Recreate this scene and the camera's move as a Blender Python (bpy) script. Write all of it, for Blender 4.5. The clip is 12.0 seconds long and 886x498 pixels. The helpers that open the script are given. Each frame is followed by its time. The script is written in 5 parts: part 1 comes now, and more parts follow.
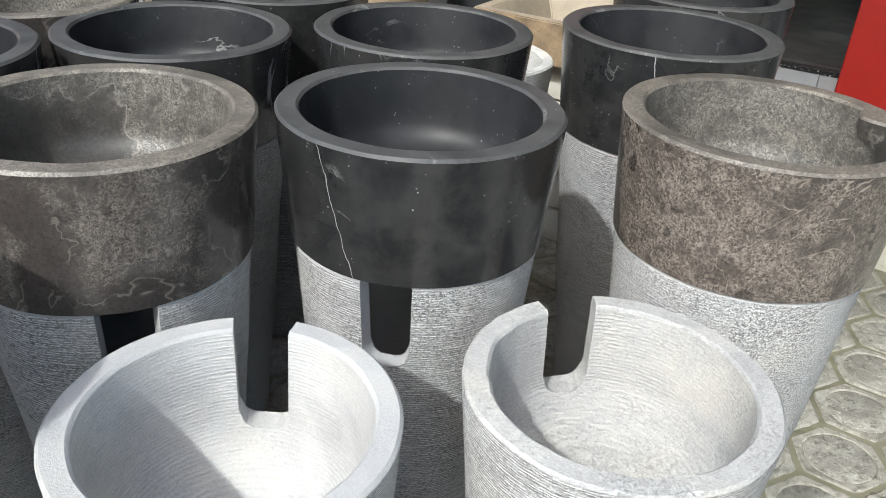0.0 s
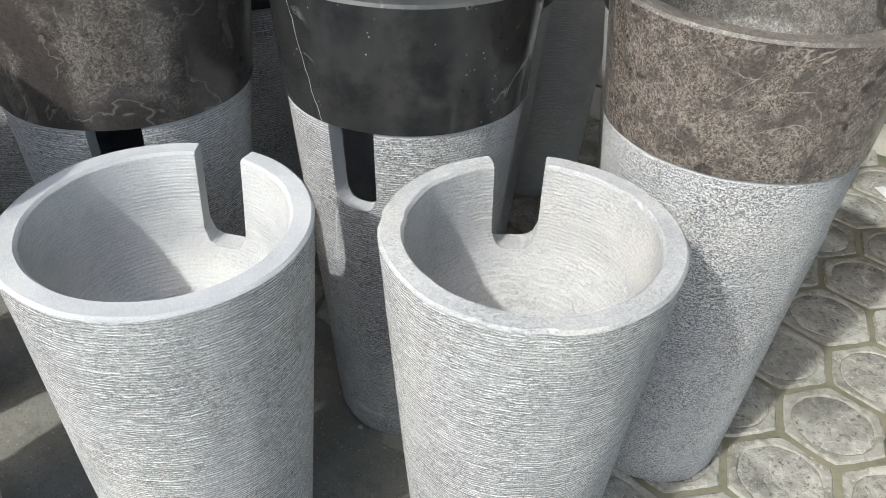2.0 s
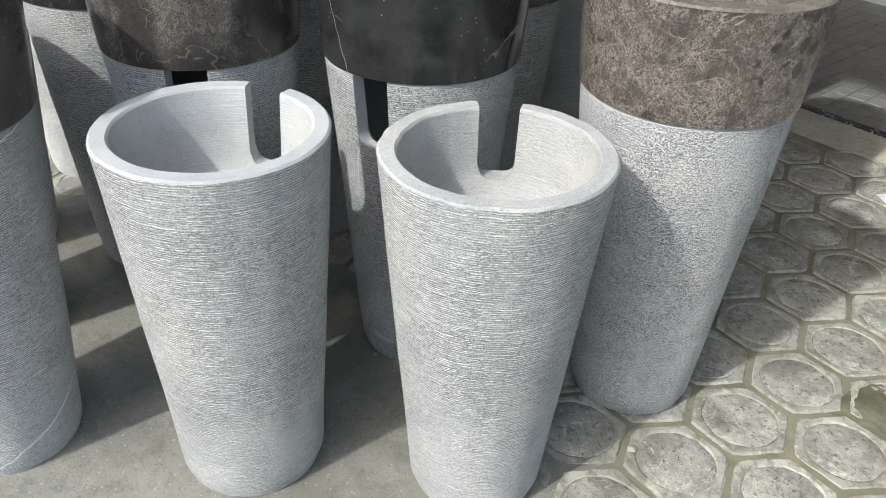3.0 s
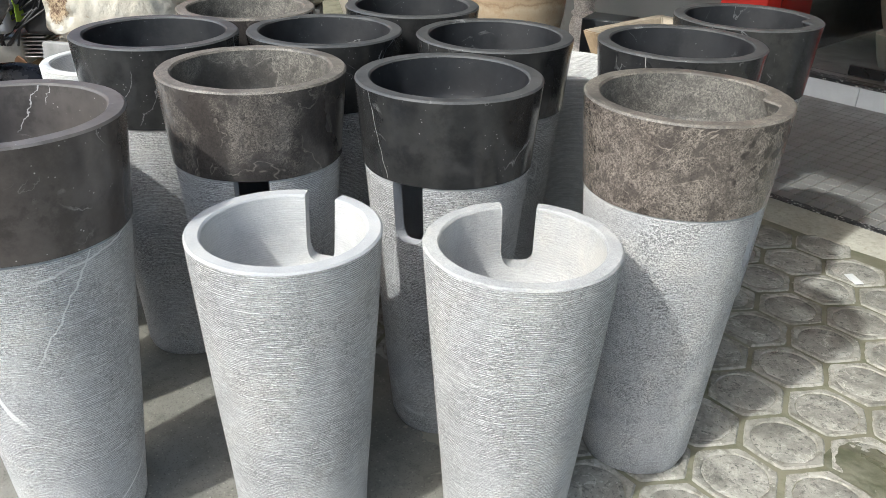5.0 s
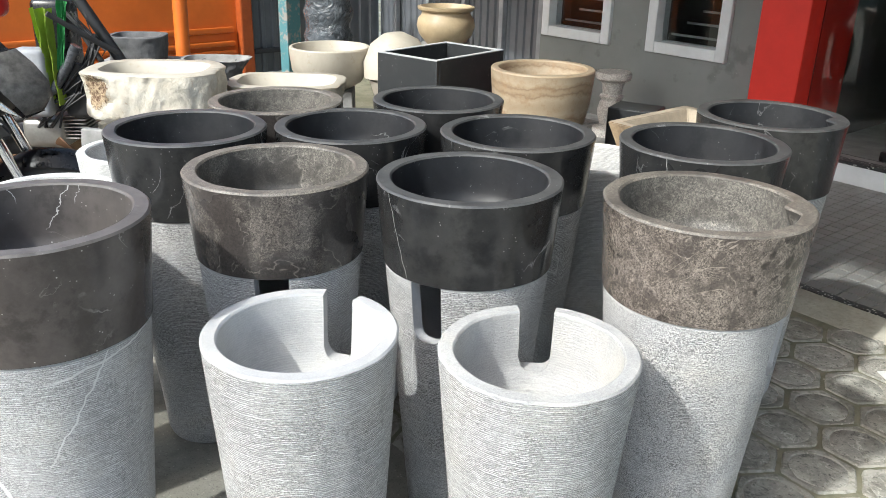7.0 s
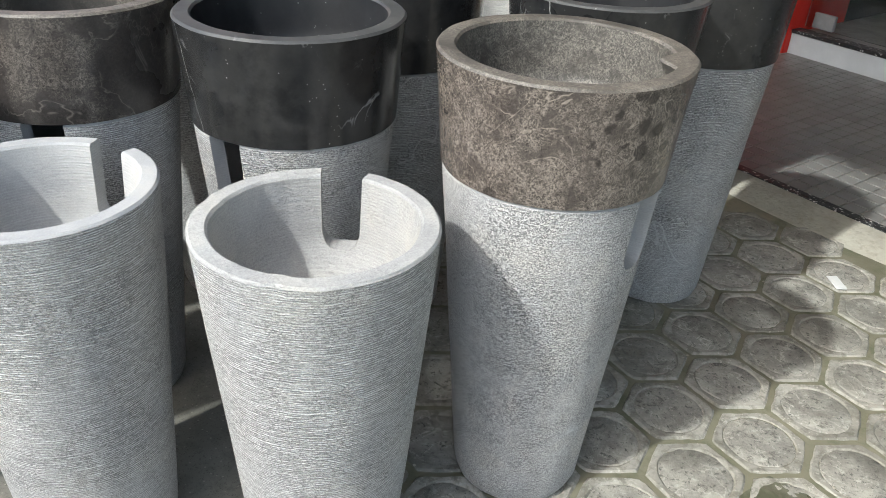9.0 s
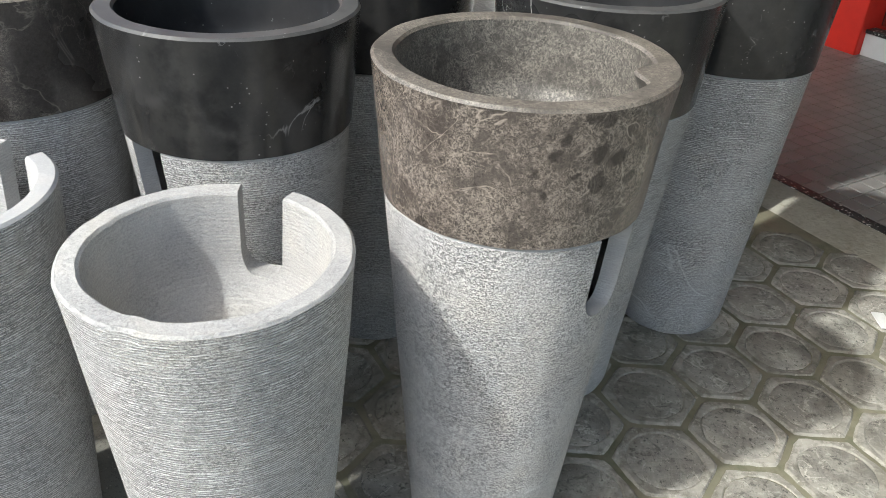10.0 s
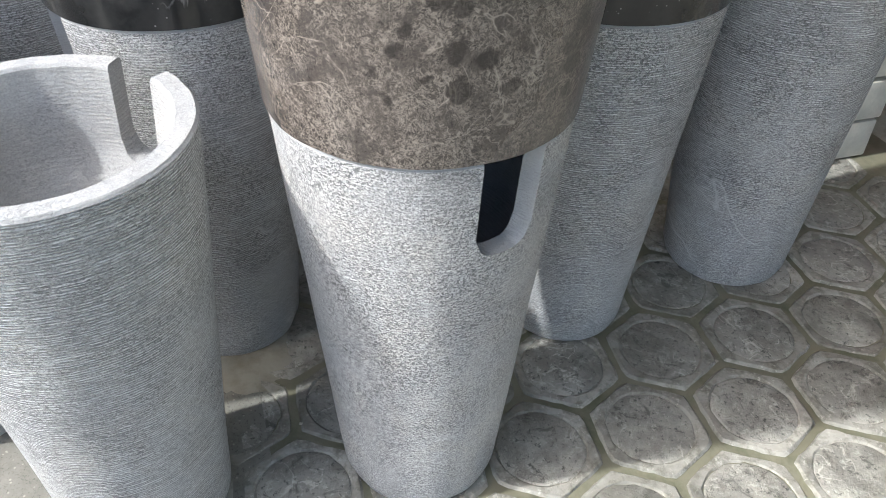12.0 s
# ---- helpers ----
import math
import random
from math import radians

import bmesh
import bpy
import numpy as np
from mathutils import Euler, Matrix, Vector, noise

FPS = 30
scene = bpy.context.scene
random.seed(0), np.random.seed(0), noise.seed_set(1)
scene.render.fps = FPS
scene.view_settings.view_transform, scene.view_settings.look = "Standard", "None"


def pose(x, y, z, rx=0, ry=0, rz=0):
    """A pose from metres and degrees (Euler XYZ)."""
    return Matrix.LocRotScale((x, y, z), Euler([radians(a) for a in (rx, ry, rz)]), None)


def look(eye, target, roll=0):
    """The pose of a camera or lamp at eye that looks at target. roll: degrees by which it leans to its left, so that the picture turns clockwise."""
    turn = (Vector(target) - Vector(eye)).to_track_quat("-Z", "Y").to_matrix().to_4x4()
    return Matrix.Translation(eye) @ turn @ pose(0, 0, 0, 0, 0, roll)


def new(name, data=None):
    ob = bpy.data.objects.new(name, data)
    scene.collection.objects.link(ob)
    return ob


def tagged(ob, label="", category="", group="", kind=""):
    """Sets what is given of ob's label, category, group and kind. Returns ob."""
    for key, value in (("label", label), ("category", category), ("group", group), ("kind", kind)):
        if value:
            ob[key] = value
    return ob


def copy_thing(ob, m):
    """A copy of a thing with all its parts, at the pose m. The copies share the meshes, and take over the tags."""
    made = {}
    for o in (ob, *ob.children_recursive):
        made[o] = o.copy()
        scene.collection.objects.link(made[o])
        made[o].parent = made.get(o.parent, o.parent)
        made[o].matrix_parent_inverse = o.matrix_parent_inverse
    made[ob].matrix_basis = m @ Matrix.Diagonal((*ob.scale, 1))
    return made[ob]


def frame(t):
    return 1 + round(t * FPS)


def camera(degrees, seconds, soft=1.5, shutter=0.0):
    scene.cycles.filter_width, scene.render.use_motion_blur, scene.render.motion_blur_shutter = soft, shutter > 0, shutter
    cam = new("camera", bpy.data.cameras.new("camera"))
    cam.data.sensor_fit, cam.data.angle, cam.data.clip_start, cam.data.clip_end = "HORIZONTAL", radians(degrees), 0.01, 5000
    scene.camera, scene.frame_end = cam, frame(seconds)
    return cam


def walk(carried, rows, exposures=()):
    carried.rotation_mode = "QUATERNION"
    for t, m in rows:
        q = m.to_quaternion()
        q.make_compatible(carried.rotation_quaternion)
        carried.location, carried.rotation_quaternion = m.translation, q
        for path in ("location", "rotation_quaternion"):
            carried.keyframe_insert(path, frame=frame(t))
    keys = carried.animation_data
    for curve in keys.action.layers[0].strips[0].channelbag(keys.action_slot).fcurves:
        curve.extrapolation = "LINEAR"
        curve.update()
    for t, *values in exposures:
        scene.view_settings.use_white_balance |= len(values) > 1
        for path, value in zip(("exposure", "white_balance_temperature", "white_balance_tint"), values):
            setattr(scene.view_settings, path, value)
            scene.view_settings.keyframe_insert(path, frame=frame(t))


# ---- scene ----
cam = camera(56.98, 12.0, soft=0.75)
PATH = [
    (0, (0.000, 0.000, 1.247), (-0.872, 1.516, 0.277), 3.78),
    (0.5, (0.073, 0.026, 1.242), (-0.777, 1.476, 0.157), 4.65),
    (1, (0.134, 0.053, 1.222), (-0.806, 1.387, 0.067), 2.93),
    (1.5, (0.165, 0.089, 1.199), (-0.836, 1.343, 0.005), 2.19),
    (2, (0.268, 0.105, 1.219), (-0.830, 1.291, 0.041), 2.25),
    (2.5, (0.436, 0.047, 1.219), (-0.773, 1.171, 0.089), 2.02),
    (2.7, (0.503, 0.019, 1.219), (-0.745, 1.118, 0.109), 2.04),
    (4.3, (0.676, -0.242, 1.270), (-0.562, 0.943, 0.238), 2.22),
    (4.5, (0.681, -0.250, 1.292), (-0.569, 0.949, 0.294), 1.96),
    (5, (0.681, -0.243, 1.328), (-0.632, 0.964, 0.422), 1.39),
    (5.5, (0.681, -0.240, 1.367), (-0.726, 0.892, 0.508), 1.24),
    (6, (0.674, -0.259, 1.371), (-0.802, 0.819, 0.560), 1.27),
    (6.5, (0.670, -0.251, 1.385), (-0.793, 0.872, 0.611), 1.52),
    (7, (0.675, -0.205, 1.388), (-0.742, 0.988, 0.633), 1.33),
    (7.5, (0.713, -0.070, 1.368), (-0.675, 1.141, 0.589), 1.31),
    (7.7, (0.740, -0.007, 1.353), (-0.645, 1.193, 0.552), 1.43),
    (9.3, (0.713, 0.329, 1.227), (-0.647, 1.374, 0.198), 3.69),
    (9.5, (0.694, 0.382, 1.226), (-0.677, 1.408, 0.193), 3.81),
    (10, (0.681, 0.532, 1.213), (-0.759, 1.455, 0.177), 3.15),
    (10.5, (0.734, 0.733, 1.233), (-0.793, 1.482, 0.181), 2.97),
    (11, (0.789, 0.866, 1.196), (-0.743, 1.466, 0.060), 2.08),
    (11.5, (0.772, 0.902, 1.143), (-0.716, 1.422, -0.088), 1.53),
    (12, (0.683, 0.937, 1.144), (-0.796, 1.429, -0.110), 1.72),
]
walk(cam, [(t, look(eye, target, roll)) for t, eye, target, roll in PATH],
     [(0.0, 0.96, 6200, 5), (0.6, 0.90, 6200, 5), (2.5, 0.88, 6200, 5), (4.5, 0.97, 6200, 5), (6.5, 1.15, 6250, 5), (7.5, 1.25, 6250, 5), (9.3, 0.94, 6250, 5), (10.5, 1.21, 6450, 6), (11.1, 1.37, 6250, 6), (12.0, 1.39, 6120, 8)])

# ---- world, sun, exposure ----
SUN_EL, SUN_AZ = 44.0, (-0.04, 1.0)          # elevation; the way the light travels over the ground
sun_way = Vector((SUN_AZ[0], SUN_AZ[1], -math.tan(radians(SUN_EL)) * math.hypot(*SUN_AZ))).normalized()
world = bpy.data.worlds.new("sky")
scene.world = world
world.use_nodes = True
_wn = world.node_tree.nodes
_sky = _wn.new("ShaderNodeTexSky")
_sky.sky_type = "NISHITA"
_sky.sun_disc = False
_sky.sun_elevation = radians(SUN_EL)
_sky.sun_rotation = math.atan2(-SUN_AZ[0], -SUN_AZ[1])
_sky.dust_density, _sky.air_density = 3.5, 1.2
world.node_tree.links.new(_sky.outputs[0], _wn["Background"].inputs[0])
_wn["Background"].inputs[1].default_value = 0.15
sun_data = bpy.data.lights.new("sun", "SUN")
sun_data.energy, sun_data.angle, sun_data.color = 2.1, radians(1.6), (1.0, 0.985, 0.955)
sun = new("sun", sun_data)
sun.matrix_world = look((0, 0, 6), Vector((0, 0, 6)) + sun_way)


# ---- materials ----
class Mat:
    """A small builder of node materials."""

    def __init__(self, name):
        self.m = bpy.data.materials.new(name)
        self.m.use_nodes = True
        self.t = self.m.node_tree
        self.b = self.t.nodes["Principled BSDF"]
        self.co = self.n("ShaderNodeTexCoord").outputs["Object"]
        self.raw = self.co

    def n(self, kind, **ins):
        node = self.t.nodes.new(kind)
        for k, v in ins.items():
            self.put(node, k.replace("_", " "), v)
        return node

    def put(self, node, key, v):
        sock = node.inputs[int(key[1:])] if key[0] == "i" and key[1:].isdigit() else node.inputs[key]
        if isinstance(v, bpy.types.NodeSocket):
            self.t.links.new(v, sock)
        else:
            sock.default_value = (*v, 1.0) if isinstance(v, tuple) and len(v) == 3 and sock.type == "RGBA" else v

    def shifted(self, amount=7.0):
        """Object coordinates moved by a chance step for each object."""
        info = self.n("ShaderNodeObjectInfo")
        mul = self.n("ShaderNodeMath", i0=info.outputs["Random"], i1=amount)
        mul.operation = "MULTIPLY"
        add = self.n("ShaderNodeVectorMath", i0=self.co, i1=mul.outputs[0])
        self.co = add.outputs[0]
        return self

    def noise(self, scale, detail=4.0, rough=0.55, dist=0.0, co=None):
        return self.n("ShaderNodeTexNoise", Vector=co or self.co, Scale=scale, Detail=detail, Roughness=rough, Distortion=dist).outputs[0]

    def voro(self, scale, feature="F1", co=None, rand=1.0):
        v = self.n("ShaderNodeTexVoronoi", Vector=co or self.co, Scale=scale, Randomness=rand)
        v.feature = feature
        return v.outputs["Distance"]

    def ramp(self, fac, *stops):
        r = self.n("ShaderNodeValToRGB", Fac=fac)
        el = r.color_ramp.elements
        while len(el) < len(stops):
            el.new(0.5)
        for e, (p, c) in zip(el, stops):
            e.position = p
            e.color = (c, c, c, 1) if not isinstance(c, tuple) else (*c, 1)
        return r.outputs[0]

    def mix(self, fac, a, b, mode="MIX"):
        x = self.n("ShaderNodeMix")
        x.data_type, x.blend_type = "RGBA", mode
        for i, v in ((0, fac), (6, a), (7, b)):
            if isinstance(v, bpy.types.NodeSocket):
                self.t.links.new(v, x.inputs[i])
            else:
                x.inputs[i].default_value = (*v, 1.0) if isinstance(v, tuple) else v
        return x.outputs[2]

    def math(self, op, a, b=0.0):
        x = self.n("ShaderNodeMath", i0=a, i1=b)
        x.operation = op
        return x.outputs[0]

    def vein(self, scale, width, detail=5.0, dist=0.6, co=None):
        """1 on thin winding lines, 0 beside them."""
        d = self.math("ABSOLUTE", self.math("SUBTRACT", self.noise(scale, detail, 0.5, dist, co), 0.5))
        return self.ramp(d, (0.0, 1.0), (width, 0.0))

    def seam(self, p1, p2, width, wander=0.016, scale=14.0):
        """1 along one natural seam of the stone, which runs through p1 and p2 on its outside."""
        a, b = Vector(p1), Vector(p2)
        out = ((a + b) / 2 * Vector((1, 1, 0))).normalized()
        nrm = (b - a).cross(out).normalized()
        n = self.n("ShaderNodeTexNoise", Vector=self.raw, Scale=scale, Detail=5.0)
        c = self.n("ShaderNodeVectorMath", i0=n.outputs["Color"], i1=(0.5, 0.5, 0.5))
        c.operation = "SUBTRACT"
        k = self.n("ShaderNodeVectorMath", i0=c.outputs[0], i1=(wander * 2,) * 3)
        k.operation = "MULTIPLY"
        q = self.n("ShaderNodeVectorMath", i0=self.raw, i1=k.outputs[0]).outputs[0]

        def dot(v):
            d = self.n("ShaderNodeVectorMath", i0=q, i1=tuple(v))
            d.operation = "DOT_PRODUCT"
            return d.outputs["Value"]
        off = self.math("ABSOLUTE", self.math("SUBTRACT", dot(nrm), nrm.dot(a)))
        on = self.ramp(self.math("DIVIDE", off, width), (0.5, 1.0), (1.0, 0.0))
        way = (b - a).normalized()
        t = self.math("ABSOLUTE", self.math("SUBTRACT", dot(way), way.dot((a + b) / 2)))
        on = self.math("MULTIPLY", on, self.ramp(self.math("DIVIDE", t, (b - a).length), (0.45, 1.0), (0.62, 0.0)))
        return self.math("MULTIPLY", on, self.math("GREATER_THAN", dot(out), 0.0))

    def bump(self, height, strength=0.3, dist=0.002, under=None):
        b = self.n("ShaderNodeBump", Height=height, Strength=strength, Distance=dist)
        if under is not None:
            self.put(b, "Normal", under)
        return b.outputs[0]

    def done(self, color, rough=0.6, normal=None, metal=0.0, **more):
        self.put(self.b, "Base Color", color)
        self.put(self.b, "Roughness", rough)
        self.put(self.b, "Metallic", metal)
        if normal is not None:
            self.put(self.b, "Normal", normal)
        for k, v in more.items():
            self.put(self.b, k.replace("_", " "), v)
        return self.m


def plain(name, color, rough=0.5, metal=0.0, vary=0.25, scale=9.0, bump=0.1, bump_scale=90.0, **more):
    """A surface of one paint or stuff, with soft stains and a fine grain."""
    m = Mat(name).shifted()
    dark = tuple(c * (1 - vary) for c in color)
    light = tuple(min(1.0, c * (1 + 0.5 * vary)) for c in color)
    col = m.mix(m.ramp(m.noise(scale, 5, 0.6), (0.3, 0.0), (0.7, 1.0)), dark, light)
    col = m.mix(m.ramp(m.noise(scale * 9, 3), (0.35, 0.25), (0.6, 0.0)), col, dark)
    r = m.ramp(m.noise(scale * 2.3, 3), (0.3, max(0.03, rough - 0.08)), (0.7, min(1.0, rough + 0.08)))
    return m.done(col, r, m.bump(m.noise(bump_scale, 3), bump, 0.002), metal, **more)


def chiselled(name, light, dark, pits=0.5, groove=1.0, period=0.0040, worn=0.35, seams=(), veins=0.75, squash=0.62):
    """Stone turned on a lathe: fine level ridges, broken here and there, with small dark pits."""
    m = Mat(name).shifted()
    co = m.co
    z = m.n("ShaderNodeSeparateXYZ", i0=co).outputs[2]
    z = m.math("ADD", z, m.math("MULTIPLY", m.noise(5.0, 3), 0.0018))

    def squeezed(k):
        v = m.n("ShaderNodeVectorMath", i0=co, i1=(k, k, 1.0))
        v.operation = "MULTIPLY"
        return v.outputs[0]
    z = m.math("ADD", z, m.math("MULTIPLY", m.noise(130.0, 3, 0.65, 0.0, squeezed(0.045)), 0.0070))
    z = m.math("ADD", z, m.math("MULTIPLY", m.noise(85.0, 3), 0.0027))
    wave = m.math("MULTIPLY_ADD", m.math("SINE", m.math("MULTIPLY", z, 6.2832 / period)), 0.5)
    wave.node.inputs[2].default_value = 0.5
    broken = m.ramp(m.noise(150.0, 4, 0.7, 0.0, squeezed(0.30)), (0.40, 0.0), (0.50, 1.0))
    faded = m.ramp(m.noise(5.0, 4), (worn - 0.06, 0.30), (worn + 0.20, 1.0))
    # the foot was gripped by the lathe: below a level line the comb marks are fainter
    up = m.n("ShaderNodeSeparateXYZ", i0=m.raw).outputs[2]
    up = m.math("ADD", up, m.math("MULTIPLY", m.n("ShaderNodeObjectInfo").outputs["Random"], 0.07))
    foot = m.ramp(up, (0.236, 0.68), (0.240, 1.0))
    faded = m.math("MULTIPLY", faded, foot)
    kept = m.math("MULTIPLY", broken, faded)
    ridge = m.math("MULTIPLY", m.ramp(wave, (0.58, 0.0), (0.86, 1.0)), kept)
    cut = m.math("MULTIPLY", m.ramp(wave, (0.06, 1.0), (0.30, 0.0)), m.math("MULTIPLY", faded, m.ramp(m.noise(190.0, 4, 0.7, 0.0, squeezed(0.4)), (0.43, 0.0), (0.53, 1.0))))
    grain = m.noise(420.0, 4, 0.75)
    crinkle = m.ramp(m.noise(340.0, 4, 0.75, 0.6, squeezed(squash)), (0.435, 1.0), (0.475, 0.0))
    crinkle = m.math("MULTIPLY", crinkle, m.ramp(m.noise(14.0, 4), (0.40, 0.45), (0.58, 1.0)))
    crinkle = m.math("MULTIPLY", crinkle, foot)
    pale, deep = tuple(min(0.86, c * 1.40) for c in light), tuple(c * 0.50 for c in dark)
    col = m.mix(m.ramp(m.noise(4.5, 6, 0.65), (0.34, 0.0), (0.66, 1.0)), dark, light)
    stain = m.noise(5.5, 5, 0.6, 0.8)
    col = m.mix(m.ramp(stain, (0.40, 0.34), (0.52, 0.0)), col, tuple(c * k for c, k in zip(dark, (0.68, 0.69, 0.73))))
    col = m.mix(m.ramp(stain, (0.52, 0.0), (0.66, 0.40)), col, tuple(c * k for c, k in zip(light, (1.16, 1.10, 0.99))))
    col = m.mix(m.ramp(grain, (0.38, min(1.0, 0.06 + 1.25 * pits)), (0.53, 0.0)), col, tuple(c * 0.50 for c in dark))
    col = m.mix(m.ramp(grain, (0.54, 0.0), (0.64, min(0.55, 0.10 + 0.7 * pits))), col, pale)
    col = m.mix(m.math("MULTIPLY", cut, min(1.0, 0.66 * groove)), col, deep)
    col = m.mix(m.math("MULTIPLY", ridge, min(1.0, 0.90 * groove)), col, pale)
    col = m.mix(m.math("MULTIPLY", crinkle, min(1.0, 1.25 * pits)), col, tuple(c * 0.34 for c in dark))
    col = m.mix(m.math("MULTIPLY", m.vein(2.6, 0.005, 3), m.ramp(m.noise(2.3), (0.55, 0.0), (0.60, veins))), col, (0.80, 0.80, 0.79))
    for a, b, wide in seams:
        col = m.mix(m.seam(a, b, wide), col, (0.82, 0.82, 0.81))
    h = m.math("ADD", m.math("MULTIPLY", ridge, 0.9 * groove), m.math("MULTIPLY", grain, 0.25 + 0.3 * pits))
    h = m.math("SUBTRACT", h, m.math("ADD", m.math("MULTIPLY", crinkle, 1.2 * pits), m.math("MULTIPLY", cut, 0.4 * groove)))
    return m.done(col, 0.88, m.bump(h, 1.0, 0.0028), Specular_IOR_Level=0.2)


def polished(name, base, cloud, vein, veins=0.6, rough=0.17, specks=0.5, seams=(), line=0.26, gloss=0.42):
    """Dark polished marble: soft clouds, hair-thin pale veins and small pale flecks."""
    m = Mat(name).shifted()
    col = m.mix(m.ramp(m.noise(6.0, 6, 0.6, 0.4), (0.35, 0.0), (0.68, 1.0)), base, cloud)
    col = m.mix(m.ramp(m.noise(22.0, 6, 0.7), (0.46, 0.0), (0.66, 0.45)), col, tuple(1.3 * c for c in cloud))
    col = m.mix(m.ramp(m.noise(11.0, 5, 0.7), (0.36, 0.6), (0.46, 0.0)), col, tuple(0.6 * c for c in base))
    v = m.math("MULTIPLY", m.vein(4.2, 0.007, 6, 1.2), m.ramp(m.noise(6.1, 2), (0.58, 0.0), (0.66, veins)))
    v2 = m.math("MULTIPLY", m.vein(14.0, 0.014, 4, 0.8), m.ramp(m.noise(9.0, 3), (0.62, 0.0), (0.68, veins * 0.5)))
    f = m.ramp(m.voro(95.0), (0.06, 1.0), (0.16, 0.0))
    f = m.math("MULTIPLY", f, m.ramp(m.noise(22.0, 2), (0.54, 0.0), (0.60, specks)))
    for k in (v, v2, f):
        col = m.mix(k, col, vein)
    for a, b, wide in seams:
        col = m.mix(m.seam(a, b, wide, 0.016 if line < 0.3 else 0.022, 14.0 if line < 0.3 else 34.0), col, (line, line, 0.98 * line))
    smear = m.n("ShaderNodeVectorMath", i0=m.co, i1=(1.0, 1.0, 0.25))
    smear.operation = "MULTIPLY"
    col = m.mix(m.ramp(m.noise(16.0, 4, 0.6, 0.0, smear.outputs[0]), (0.52, 0.0), (0.76, 0.15)), col, tuple(min(1, c * 2.0) for c in cloud))
    dust = m.ramp(m.noise(3.5, 4), (0.4, 0.0), (0.75, 0.14))
    r = m.math("ADD", rough, dust)
    return m.done(col, r, m.bump(m.noise(14.0, 3), 0.03, 0.003), Specular_IOR_Level=gloss)


def breccia(name, light, mid, dark, rough=0.28, blob=0.6, fossils=None, cover=0.41, crackle=1.0, lines=0.35):
    """Brown-grey marble with finely crackled pale patches, short veins and round dark fossils."""
    m = Mat(name).shifted()

    def warped(scale, amount):
        n = m.n("ShaderNodeTexNoise", Vector=m.co, Scale=scale, Detail=4.0)
        off = m.n("ShaderNodeVectorMath", i0=n.outputs["Color"], i1=(amount,) * 3)
        off.operation = "MULTIPLY"
        return m.n("ShaderNodeVectorMath", i0=m.co, i1=off.outputs[0]).outputs[0]
    co, co2 = warped(12.0, 0.07), warped(55.0, 0.022)
    col = m.mix(m.ramp(m.noise(7.0, 8, 0.65, 0.3, co), (0.36, 0.0), (0.64, 1.0)), mid, dark)
    col = m.mix(m.ramp(m.noise(160.0, 4, 0.7), (0.40, 0.45), (0.56, 0.0)), col, tuple(c * 0.7 for c in dark))
    field = m.noise(4.6, 5, 0.55, 0.5)
    zone = m.ramp(field, (cover, 0.12), (cover + 0.06, 1.0))
    worm = m.vein(78.0, 0.045, 3, 1.4, co2)
    worm2 = m.vein(170.0, 0.055, 2, 1.0, co2)
    patchy = m.ramp(m.noise(24.0, 5, 0.7), (0.38, 0.15), (0.54, 1.0))
    crumb = m.ramp(m.noise(250.0, 5, 0.8, 0.4), (0.53, 0.0), (0.59, 1.0))
    hollow = m.ramp(m.noise(150.0, 5, 0.75, 0.6), (0.38, 1.0), (0.43, 0.0))
    col = m.mix(m.math("MULTIPLY", zone, 0.08), col, light)
    col = m.mix(m.math("MULTIPLY", m.math("MULTIPLY", hollow, zone), 0.85), col, tuple(c * 0.5 for c in dark))
    for k, amount in ((worm, 0.62 * crackle), (worm2, 0.55 * crackle), (crumb, 0.72 * crackle)):
        col = m.mix(m.math("MULTIPLY", m.math("MULTIPLY", m.math("MULTIPLY", k, zone), patchy), amount), col, light)
    edge = m.ramp(m.math("ABSOLUTE", m.math("SUBTRACT", field, 0.435)), (0.0, lines), (0.006, 0.0))
    edge = m.math("MULTIPLY", edge, m.ramp(m.noise(16.0, 3), (0.46, 0.0), (0.54, 1.0)))
    short = m.math("MULTIPLY", m.vein(9.0, 0.006, 8, 0.8), m.ramp(m.noise(5.0, 3), (0.53, 0.0), (0.60, lines)))
    for k in (edge, short):
        col = m.mix(k, col, tuple(min(0.6, c * 1.4) for c in light))
    cells = m.ramp(m.voro(21.0, "F1", co), (0.24, 1.0), (0.29, 0.0))
    cells = m.math("MULTIPLY", cells, m.ramp(m.noise(3.6, 2), (0.53, 0.0), (0.56, blob)))
    if fossils:
        away = m.n("ShaderNodeVectorMath", i0=m.raw, i1=fossils)
        away.operation = "DISTANCE"
        near = m.ramp(m.math("ADD", away.outputs["Value"], m.math("MULTIPLY", m.noise(20.0, 3), 0.04)), (0.080, 0.75), (0.092, 0.0))
        spots = m.ramp(m.voro(27.0, "F1", warped(34.0, 0.030)), (0.34, 1.0), (0.44, 0.0))
        cells = m.math("MAXIMUM", cells, m.math("MULTIPLY", spots, near))
    col = m.mix(cells, col, tuple(c * 0.48 for c in dark))
    return m.done(col, m.math("ADD", rough, m.ramp(m.noise(4.0, 4), (0.4, 0.0), (0.8, 0.2))), m.bump(m.noise(40.0, 5), 0.08, 0.002))


